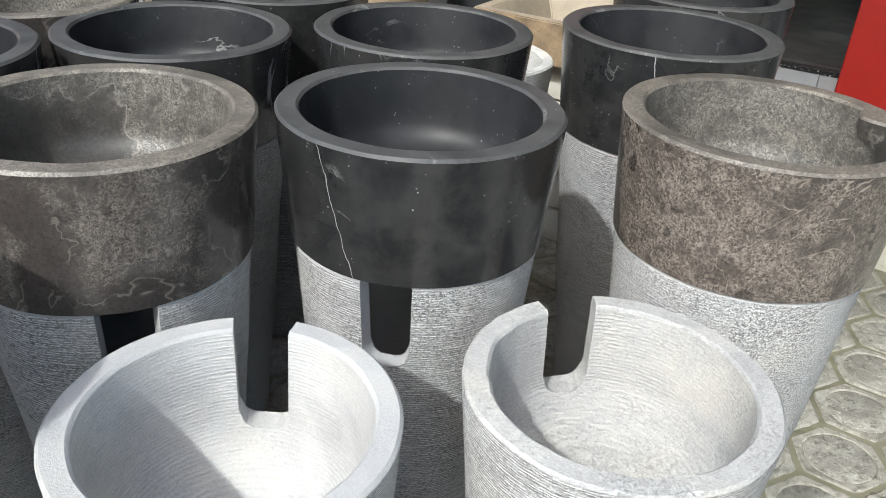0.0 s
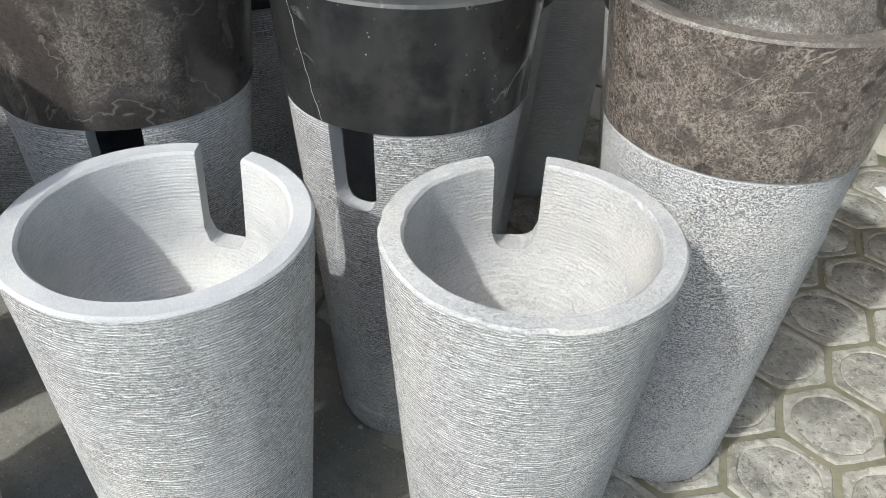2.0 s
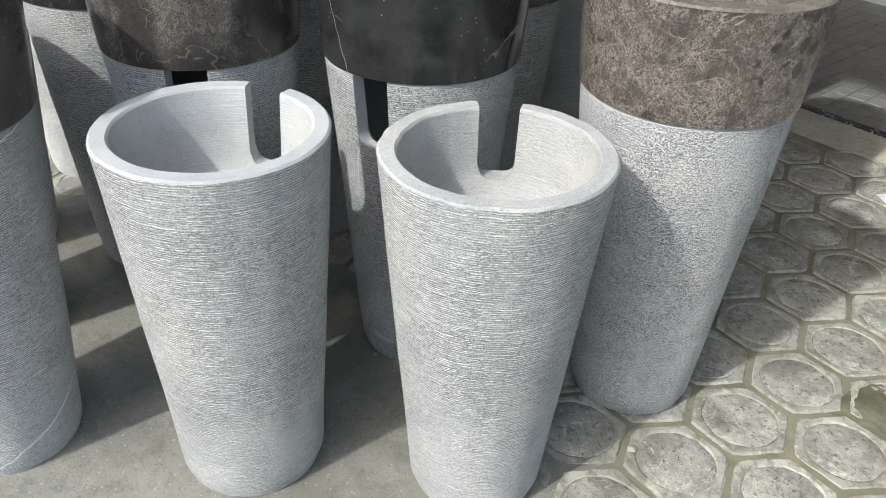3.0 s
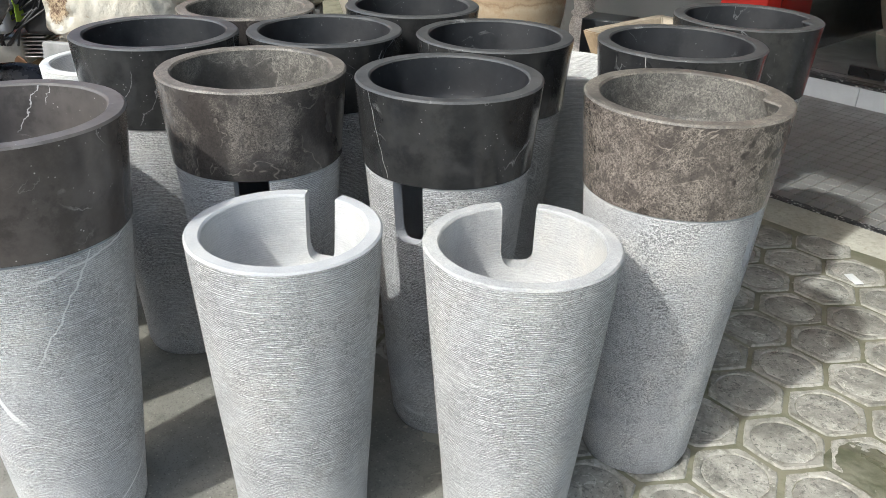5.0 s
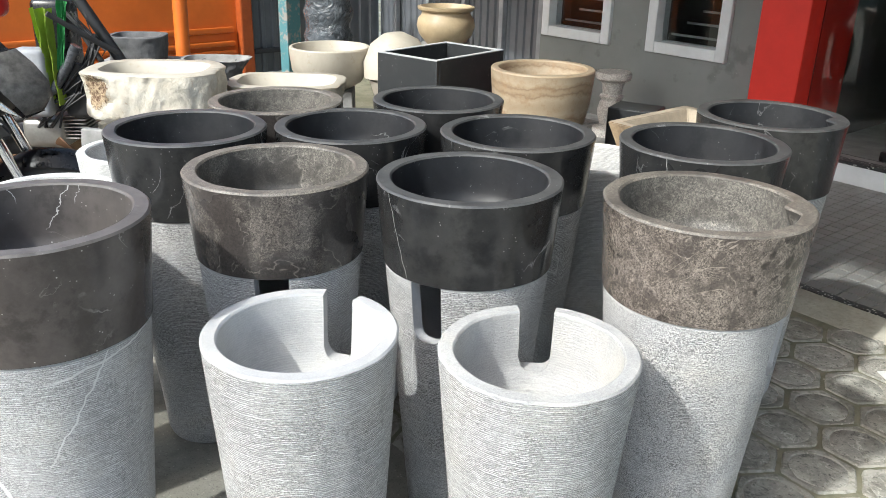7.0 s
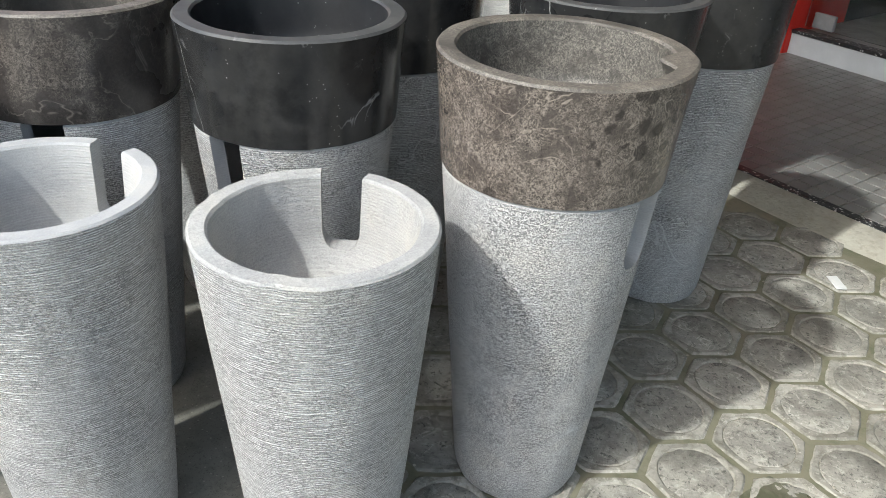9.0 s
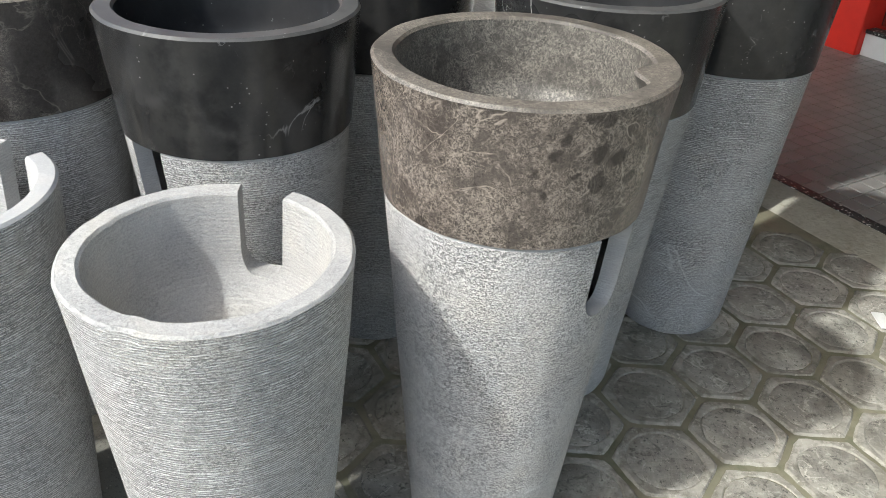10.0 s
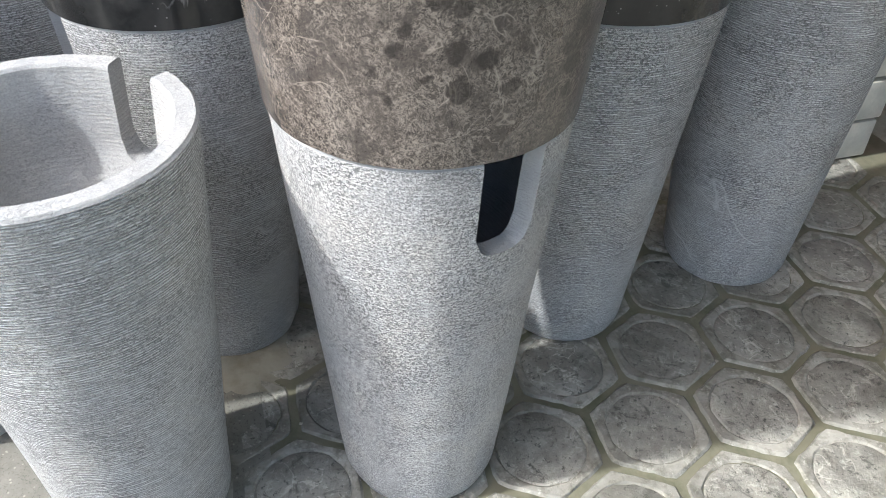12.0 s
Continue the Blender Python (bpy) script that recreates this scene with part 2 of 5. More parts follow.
STONE_PALE = chiselled("combed_pale_andesite", (0.60, 0.60, 0.595), (0.53, 0.53, 0.525), 0.52, 1.25, veins=0.0)
STONE_GREY = chiselled("combed_grey_andesite", (0.65, 0.65, 0.645), (0.54, 0.54, 0.54), 0.70)
STONE_PITTED = chiselled("pitted_grey_andesite", (0.67, 0.66, 0.645), (0.55, 0.55, 0.55), 0.85, 0.50, 0.0046, 0.45, squash=0.9)
STONE_SMOOTH = chiselled("sawn_pale_andesite", (0.47, 0.47, 0.47), (0.425, 0.425, 0.425), 0.06, 0.10, veins=0.0)
STONE_HEWN = chiselled("hewn_pale_andesite", (0.48, 0.475, 0.46), (0.42, 0.415, 0.405), 0.18, 0.32, 0.0052, 0.55, veins=0.0)
STONE_SCRAPED = chiselled("scraped_pale_andesite", (0.54, 0.54, 0.535), (0.48, 0.48, 0.475), 0.10, 0.30, 0.0050, 0.50, veins=0.0)
STONE_WHITE = chiselled("white_limestone", (0.62, 0.62, 0.605), (0.54, 0.54, 0.53), 0.15, 0.5)
BLACK = polished("black_marble", (0.016, 0.0165, 0.0175), (0.028, 0.0275, 0.027), (0.40, 0.40, 0.40))
BLACK_CRACKED = polished("cracked_black_marble", (0.016, 0.0165, 0.0175), (0.028, 0.0275, 0.027), (0.40, 0.40, 0.40), seams=[((-0.029, -0.197, 0.869), (0.027, -0.181, 0.679), 0.0008)])
BLACK_VEINED = polished("veined_black_marble", (0.016, 0.0165, 0.0175), (0.028, 0.0275, 0.027), (0.40, 0.40, 0.40), seams=[((0.035, -0.200, 0.886), (0.045, -0.195, 0.842), 0.0012)])
STONE_VEINED = chiselled("white_veined_grey_andesite", (0.66, 0.66, 0.655), (0.55, 0.55, 0.55), 0.5, seams=[((0.006, -0.173, 0.576), (0.108, -0.106, 0.343), 0.007), ((0.159, 0.110, 0.801), (0.155, -0.056, 0.491), 0.002), ((0.089, 0.097, 0.127), (0.100, -0.070, 0.025), 0.003), ((0.116, 0.141, 0.684), (0.175, -0.038, 0.648), 0.003)])
# inside of the black basins: darker and rougher than BLACK
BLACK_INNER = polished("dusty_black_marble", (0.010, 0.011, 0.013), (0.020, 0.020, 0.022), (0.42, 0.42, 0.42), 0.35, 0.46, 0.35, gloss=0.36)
BLACK_RIM = polished("honed_black_marble", (0.042, 0.044, 0.046), (0.066, 0.066, 0.066), (0.40, 0.40, 0.40), 0.4, 0.42, 0.6)
UMBER = polished("umber_marble", (0.050, 0.043, 0.040), (0.075, 0.065, 0.060), (0.55, 0.53, 0.50), 0.25, 0.20, 0.6, [((-0.080, -0.186, 0.85), (-0.060, -0.170, 0.71), 0.003)], 0.5)
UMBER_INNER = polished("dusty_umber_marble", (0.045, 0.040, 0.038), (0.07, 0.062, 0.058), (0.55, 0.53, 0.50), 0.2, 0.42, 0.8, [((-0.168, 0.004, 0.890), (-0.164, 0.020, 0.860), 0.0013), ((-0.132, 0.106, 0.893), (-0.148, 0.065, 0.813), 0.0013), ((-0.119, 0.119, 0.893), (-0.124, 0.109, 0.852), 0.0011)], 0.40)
UMBER_RIM = polished("honed_umber_marble", (0.075, 0.068, 0.063), (0.105, 0.097, 0.092), (0.50, 0.49, 0.47), 0.6, 0.42, 0.5)
BROWN = breccia("brown_breccia_marble", (0.28, 0.241, 0.205), (0.064, 0.052, 0.046), (0.038, 0.032, 0.029), 0.20, 0.6, (0.192, -0.04, 0.81), 0.40, 1.05, 0.6)
BROWN_RIM = breccia("honed_brown_breccia", (0.27, 0.242, 0.205), (0.098, 0.087, 0.076), (0.062, 0.056, 0.050), 0.4, 0.3)
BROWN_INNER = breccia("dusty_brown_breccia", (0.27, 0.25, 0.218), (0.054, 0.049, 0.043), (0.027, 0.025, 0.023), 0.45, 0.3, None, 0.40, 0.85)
BROWN_DARK = breccia("dark_brown_breccia", (0.26, 0.230, 0.20), (0.050, 0.043, 0.040), (0.032, 0.029, 0.028), 0.2, 0.4, None, 0.45, 0.62, 0.3)


# ---- mesh helpers ----
def part(name, bm, material, parent=None, label="", smooth=40):
    me = bpy.data.meshes.new(name)
    bmesh.ops.recalc_face_normals(bm, faces=bm.faces)
    bm.to_mesh(me)
    bm.free()
    for m in material if isinstance(material, (list, tuple)) else [material]:
        me.materials.append(m)
    if smooth:
        me.shade_smooth()
        me.set_sharp_from_angle(angle=radians(smooth))
    ob = new(name, me)
    ob.parent = parent
    return tagged(ob, label)


def split_part(names, bm, materials, parent, labels=("", "", ""), smooth=32):
    """One turned body as several parts, one for each material slot: the first carries the others."""
    bmesh.ops.recalc_face_normals(bm, faces=bm.faces)
    main = None
    for k, name in enumerate(names):
        one = bm.copy()
        bmesh.ops.delete(one, geom=[f for f in one.faces if f.material_index != k], context="FACES")
        for f in one.faces:
            f.material_index = 0
        me = bpy.data.meshes.new(name)
        one.to_mesh(me)
        one.free()
        me.materials.append(materials[k])
        me.shade_smooth()
        me.set_sharp_from_angle(angle=radians(smooth))
        ob = new(name, me)
        ob.parent = main or parent
        tagged(ob, labels[k])
        main = main or ob
    bm.free()
    return main


def thing(name, label, category, m, group="", kind=""):
    ob = new(name)
    ob.empty_display_size = 0.1
    ob.matrix_basis = m
    return tagged(ob, label, category, group, kind)


def box(bm, lo, hi, bevel=0.0, m=None, mat=0, seg=1):
    """A block from corner lo to corner hi."""
    made = bmesh.ops.create_cube(bm, size=1.0)["verts"]
    size, mid = Vector(hi) - Vector(lo), (Vector(hi) + Vector(lo)) / 2
    for v in made:
        v.co = Vector((v.co.x * size.x, v.co.y * size.y, v.co.z * size.z)) + mid
    if bevel:
        edges = list({e for v in made for e in v.link_edges})
        got = bmesh.ops.bevel(bm, geom=edges, offset=bevel, segments=seg, affect="EDGES", profile=0.5)
        made = list({v for f in got["faces"] for v in f.verts} | {v for v in made if v.is_valid})
    if mat:
        for f in {f for v in made for f in v.link_faces}:
            f.material_index = mat
    if m is not None:
        bmesh.ops.transform(bm, matrix=m, verts=made)
    return made


def boxed(lo, hi, bevel=0.0, m=None, seg=1):
    bm = bmesh.new()
    box(bm, lo, hi, bevel, m, 0, seg)
    return bm


def lathe(bm, profile, seg=48, mats=None, close=True, m=None, wobble=0.0):
    """A turned body from (radius, height) pairs; radius 0 at an end closes it."""
    rings = []
    for r, z in profile:
        if r <= 1e-6:
            rings.append([bm.verts.new((0, 0, z))])
        else:
            ring = []
            for i in range(seg):
                a = 2 * math.pi * i / seg
                d = 1 + wobble * noise.noise((math.cos(a) * 2.1, math.sin(a) * 2.1, z * 6 + r * 9)) if wobble else 1
                ring.append(bm.verts.new((r * d * math.cos(a), r * d * math.sin(a), z)))
            rings.append(ring)
    for k in range(len(rings) - 1):
        a, b = rings[k], rings[k + 1]
        for i in range(seg):
            j = (i + 1) % seg
            if len(a) == 1 and len(b) == 1:
                continue
            vs = [a[0], b[i], b[j]] if len(a) == 1 else [a[i], a[j], b[0]] if len(b) == 1 else [a[i], a[j], b[j], b[i]]
            f = bm.faces.new(vs)
            if mats:
                f.material_index = mats[k]
    if m is not None:
        bmesh.ops.transform(bm, matrix=m, verts=[v for r in rings for v in r])
    return bm


def tube(bm, pts, r, seg=10, ends=True):
    """A round bar along points; r is one radius or one for each point."""
    pts = [Vector(p) for p in pts]
    rs = r if isinstance(r, (list, tuple)) else [r] * len(pts)
    rings = []
    for i, p in enumerate(pts):
        way = (pts[min(i + 1, len(pts) - 1)] - pts[max(i - 1, 0)]).normalized()
        side = way.cross(Vector((0, 0, 1)))
        side = side.normalized() if side.length > 1e-3 else Vector((1, 0, 0))
        up = side.cross(way)
        rings.append([bm.verts.new(p + rs[i] * (math.cos(a) * side + math.sin(a) * up)) for a in [2 * math.pi * k / seg for k in range(seg)]])
    for a, b in zip(rings, rings[1:]):
        for i in range(seg):
            j = (i + 1) % seg
            bm.faces.new((a[i], a[j], b[j], b[i]))
    if ends:
        bm.faces.new(rings[0][::-1])
        bm.faces.new(rings[-1])
    return bm


def bars(r, *runs, seg=10):
    bm = bmesh.new()
    for pts in runs:
        tube(bm, pts, r, seg)
    return bm


def slab(bm, outline, thick, m=None):
    """A plate from an outline in x, z, thickened both ways along y, with a soft edge."""
    f = [bm.verts.new((x, -thick / 2, z)) for x, z in outline]
    b = [bm.verts.new((x, thick / 2, z)) for x, z in outline]
    bm.faces.new(f[::-1])
    bm.faces.new(b)
    n = len(outline)
    for i in range(n):
        j = (i + 1) % n
        bm.faces.new((f[i], f[j], b[j], b[i]))
    edges = [e for v in f + b for e in v.link_edges]
    got = bmesh.ops.bevel(bm, geom=list(set(edges)), offset=min(thick * 0.3, 0.012), segments=2, affect="EDGES")
    if m is not None:
        bmesh.ops.transform(bm, matrix=m, verts=bm.verts)
    return bm


# ---- ground ----
PITCH, TURN_PAVER, PAVER_ORIGIN = 0.2037, 25.87, (-0.087, 1.590)
CURB_Y, STEP_Y, SHOP_X, WALL_Y, FAR_X = 2.84, 4.42, -1.64, 4.60, -6.2


def dirt(name, a, b, c, wet):
    m = Mat(name)
    col = m.mix(m.ramp(m.noise(2.2, 6, 0.65), (0.35, 0.0), (0.65, 1.0)), a, b)
    col = m.mix(m.ramp(m.noise(9.0, 5, 0.7), (0.48, 0.0), (0.66, 0.8)), col, c)
    r = m.ramp(m.noise(1.6, 4), (0.40, wet), (0.62, 0.9))
    return m.done(col, r, m.bump(m.noise(120.0, 5, 0.7), 0.35, 0.004))


JOINT = dirt("damp_sandy_joint", (0.15, 0.143, 0.098), (0.23, 0.218, 0.155), (0.10, 0.106, 0.062), 0.42)
SAND = dirt("trodden_sandy_mortar", (0.30, 0.28, 0.225), (0.38, 0.36, 0.30), (0.22, 0.20, 0.15), 0.7)
m = Mat("worn_paver_rim").shifted(31.0)
_c = m.mix(m.ramp(m.noise(7.0, 6, 0.65), (0.33, 0.0), (0.67, 1.0)), (0.255, 0.242, 0.210), (0.42, 0.40, 0.350))
_c = m.mix(m.ramp(m.noise(38.0, 5, 0.7), (0.47, 0.0), (0.62, 0.75)), _c, (0.15, 0.143, 0.112))
_c = m.mix(m.ramp(m.noise(85.0, 6, 0.75), (0.56, 0.0), (0.64, 0.7)), _c, (0.50, 0.48, 0.42))
_p = m.n("ShaderNodeNewGeometry").outputs["Position"]
_c = m.mix(m.ramp(m.noise(3.1, 6, 0.7, 0.5, _p), (0.47, 0.0), (0.60, 0.55)), _c, (0.115, 0.110, 0.088))
PAVER_RIM = m.done(_c, 0.82, m.bump(m.noise(110.0, 5, 0.7), 0.5, 0.004))
m = Mat("dark_paver_disc").shifted(17.0)
_i = m.n("ShaderNodeObjectInfo").outputs["Random"]
_c = m.mix(m.ramp(m.noise(10.0, 7, 0.72), (0.38, 0.0), (0.60, 1.0)), (0.22, 0.21, 0.183), (0.46, 0.44, 0.385))
_c = m.mix(m.ramp(_i, (0.0, 0.0), (1.0, 0.6)), _c, (0.30, 0.285, 0.25))
_c = m.mix(m.math("MULTIPLY", m.vein(16.0, 0.02, 6, 0.8), m.ramp(m.noise(9.0), (0.46, 0.0), (0.54, 0.9))), _c, (0.58, 0.56, 0.50))
_c = m.mix(m.ramp(m.noise(48.0, 6, 0.8), (0.56, 0.0), (0.62, 0.8)), _c, (0.50, 0.485, 0.43))
_c = m.mix(m.ramp(m.noise(90.0, 5, 0.75), (0.36, 0.85), (0.44, 0.0)), _c, (0.07, 0.07, 0.06))
_p = m.n("ShaderNodeNewGeometry").outputs["Position"]
_c = m.mix(m.ramp(m.noise(3.1, 6, 0.7, 0.5, _p), (0.47, 0.0), (0.60, 0.60)), _c, (0.105, 0.102, 0.085))
_c = m.mix(m.ramp(m.noise(26.0, 7, 0.75, 0.8, _p), (0.36, 0.75), (0.44, 0.0)), _c, (0.085, 0.083, 0.07))
PAVER_DISC = m.done(_c, m.ramp(m.noise(5.0, 4), (0.4, 0.5), (0.6, 0.85)), m.bump(m.noise(75.0, 6, 0.75), 0.8, 0.006))

bm = bmesh.new()
box(bm, (-60, -60, -0.3), (60, 60, -0.0045))
tagged(part("ground", bm, JOINT, smooth=0), "damp sandy dirt ground showing between pavers", "ground", kind="structure")

pavement = tagged(new("pavement"), "worn hexagonal concrete pavers with sunken round discs", "pavement", kind="structure")


def paver_bm(seed, sides=6):
    """A six-sided concrete paver with soft corners, a worn rim and a sunken round disc."""
    rnd = random.Random(seed)
    bm = bmesh.new()
    n = 36
    def hexr(a, r):
        k = (a + math.pi / 6) % (math.pi / 3) - math.pi / 6
        return min(r / math.cos(k), r * 1.128)
    half = PITCH / 2 - 0.0065
    rings = []
    for kind, r, z in (("h", half, -0.04), ("h", half, -0.005), ("h", half - 0.004, 0.0), ("c", 0.0815, 0.0), ("c", 0.0775, -0.0035), ("c", 0.074, -0.0012), ("c", 0.035, -0.0012)):
        ring = []
        for i in range(n):
            a = 2 * math.pi * i / n
            q = hexr(a, r) if kind == "h" else r
            q += 0.0034 * (rnd.random() - 0.5) if r > 0.04 and z > -0.03 else 0
            ring.append(bm.verts.new((q * math.cos(a), q * math.sin(a), z + 0.0012 * (rnd.random() - 0.5))))
        rings.append(ring)
    mats = (0, 0, 0, 0, 1, 1)
    for k, (a, b) in enumerate(zip(rings, rings[1:])):
        for i in range(n):
            j = (i + 1) % n
            f = bm.faces.new((a[i], a[j], b[j], b[i]))
            f.material_index = mats[k]
    bm.faces.new(rings[-1]).material_index = 1
    return bm


PAVER_MESHES = []
for s in range(5):
    ob = part("paver", paver_bm(s), [PAVER_RIM, PAVER_DISC], None, smooth=35)
    PAVER_MESHES.append(ob.data)
    bpy.data.objects.remove(ob)


def paver_places():
    a = Vector((math.cos(radians(TURN_PAVER)), math.sin(radians(TURN_PAVER)))) * PITCH
    b = Vector((math.cos(radians(TURN_PAVER + 60)), math.sin(radians(TURN_PAVER + 60)))) * PITCH
    out = []
    for i in range(-40, 41):
        for j in range(-40, 41):
            p = Vector(PAVER_ORIGIN) + i * a + j * b
            if -3.4 < p.x < 2.6 and -2.6 < p.y < CURB_Y - 0.20:
                out.append((p.x, p.y))
    # the stretch beside and among the sinks comes first
    out.sort(key=lambda q: (q[0] + 0.2) ** 2 + (q[1] - 1.2) ** 2)
    return out

# ---- tiled shop porch, curb, step ----
m = Mat("sandy_mortar_curb")
_c = m.mix(m.ramp(m.noise(5.0, 6, 0.65), (0.35, 0.0), (0.65, 1.0)), (0.27, 0.255, 0.21), (0.39, 0.37, 0.31))
CURB = m.done(m.mix(m.ramp(m.noise(45.0, 4), (0.52, 0.0), (0.7, 0.5)), _c, (0.22, 0.2, 0.15)), 0.9, m.bump(m.noise(60.0, 5), 0.5, 0.006))
bm = bmesh.new()
for i in range(30):                      # a smeared mortar ramp that runs up to the porch
    x0, x1 = -3.4 + i * 0.2, -3.4 + (i + 1) * 0.2
    f = lambda x: CURB_Y - 0.17 + 0.03 * noise.noise((x * 2.3, 1.7, 0))
    rows = [[(x, f(x), -0.010), (x, f(x) + 0.05, 0.004), (x, CURB_Y - 0.07, 0.016 + 0.004 * noise.noise((x * 5, 0, 3))), (x, CURB_Y, 0.027), (x, CURB_Y, -0.05)] for x in (x0, x1)]
    va, vb = [[bm.verts.new(p) for p in r] for r in rows]
    for k in range(4):
        bm.faces.new((va[k], va[k + 1], vb[k + 1], vb[k]))
bmesh.ops.remove_doubles(bm, verts=bm.verts, dist=1e-4)
tagged(part("curb", bm, CURB, smooth=60), "smeared sandy mortar ramp along the porch edge", "curb", kind="structure")

m = Mat("speckled_granite_edge")
_c = m.mix(m.ramp(m.voro(85.0), (0.30, 1.0), (0.42, 0.0)), (0.015, 0.015, 0.016), (0.62, 0.61, 0.58))
EDGE = m.done(m.mix(m.ramp(m.noise(50.0, 3), (0.46, 0.0), (0.54, 1.0)), (0.02, 0.02, 0.02), _c), 0.35)
bm = boxed((-3.4, CURB_Y, -0.05), (2.6, CURB_Y + 0.045, 0.030), 0.003)
tagged(part("trim", bm, EDGE), "black and white speckled granite edging strip", "edging", kind="structure")

GROUT = plain("pale_grout", (0.5, 0.5, 0.48), 0.85, vary=0.3)
m = Mat("grey_porch_tile")
_i = m.n("ShaderNodeObjectInfo").outputs["Random"]
_c = m.ramp(_i, (0.0, (0.165, 0.160, 0.150)), (0.35, (0.19, 0.184, 0.172)), (0.8, (0.205, 0.199, 0.186)), (1.0, (0.155, 0.147, 0.138)))
_c = m.mix(m.ramp(m.noise(11.0, 5), (0.4, 0.0), (0.7, 0.5)), _c, (0.20, 0.195, 0.185))
TILE = m.done(_c, m.ramp(m.noise(6.0, 3), (0.35, 0.30), (0.65, 0.5)), m.bump(m.noise(50.0, 3), 0.08, 0.002))
bm = boxed((-3.4, CURB_Y + 0.045, -0.05), (2.6, WALL_Y, 0.022))
porch = tagged(part("porch_floor", bm, GROUT, smooth=0), "shaded porch floor of small grey tiles with pale grout", "floor", kind="structure")

WHITE_TILE = plain("white_glazed_tile", (0.66, 0.67, 0.68), 0.18, vary=0.08, bump=0.02)
step = tagged(new("step"), "white tiled shop step with a speckled black nosing", "step", kind="structure")
for i in range(7):
    x = SHOP_X + i * 0.6
    part("tile", boxed((x + 0.002, STEP_Y, 0.022), (x + 0.598, STEP_Y + 0.02, 0.135), 0.002), WHITE_TILE, step)
part("step_body", boxed((SHOP_X, STEP_Y + 0.018, 0.0), (2.6, 7.4, 0.133)), GROUT, step)
part("nosing", boxed((SHOP_X, STEP_Y - 0.006, 0.136), (2.6, STEP_Y + 0.075, 0.156), 0.003), EDGE, step, "speckled black granite nosing")

# ---- building ----
m = Mat("grey_wall_paint")
_c = m.mix(m.ramp(m.noise(1.4, 6, 0.6), (0.35, 0.0), (0.68, 1.0)), (0.175, 0.183, 0.180), (0.225, 0.233, 0.230))
_c = m.mix(m.ramp(m.noise(6.0, 4), (0.60, 0.0), (0.70, 0.5)), _c, (0.09, 0.095, 0.092))
_c = m.mix(m.ramp(m.voro(14.0), (0.02, 0.8), (0.05, 0.0)), _c, (0.5, 0.5, 0.49))
GREY_WALL = m.done(_c, 0.75, m.bump(m.noise(40.0, 4), 0.15, 0.004))
RED = plain("red_wall_paint", (0.72, 0.030, 0.018), 0.5, vary=0.15, scale=3.0)
FRAME_WHITE = plain("white_window_paint", (0.66, 0.68, 0.70), 0.4, vary=0.1)
# the shade of unlit interiors is put into this near-black colour
ROOM_SHADE = plain("room_shade_tone", (0.05, 0.05, 0.052), 0.8)
# kept pale so the unseen canopy bounces light back down
CEIL = plain("canopy_sheet", (0.78, 0.78, 0.77), 0.6, vary=0.15)
g = Mat("window_glass")
GLASS = g.done((0.85, 0.9, 0.9), 0.02, None, 0.0, Transmission_Weight=1.0, IOR=1.45)

WINDOW_BAR = plain("grey_inner_bar", (0.30, 0.31, 0.32), 0.5)
RED2 = -0.35
WIN = [(-2.876, -2.246), (-3.871, -3.204)]
Z0, Z1, TOP = 0.55, 1.35, 2.45
bm = bmesh.new()
xs = [-3.90, WIN[1][0], WIN[1][1], WIN[0][0], WIN[0][1], -1.94]
for a, b in ((xs[0], xs[1]), (xs[2], xs[3]), (xs[4], xs[5])):
    box(bm, (a, WALL_Y, 0.0), (b, WALL_Y + 0.15, TOP))
for a, b in ((xs[1], xs[2]), (xs[3], xs[4])):
    box(bm, (a, WALL_Y, 0.0), (b, WALL_Y + 0.15, Z0))
    box(bm, (a, WALL_Y, Z1), (b, WALL_Y + 0.15, TOP))
tagged(part("wall_north", bm, GREY_WALL, smooth=0), "matt grey painted plaster wall with scuffs", "wall", kind="structure")
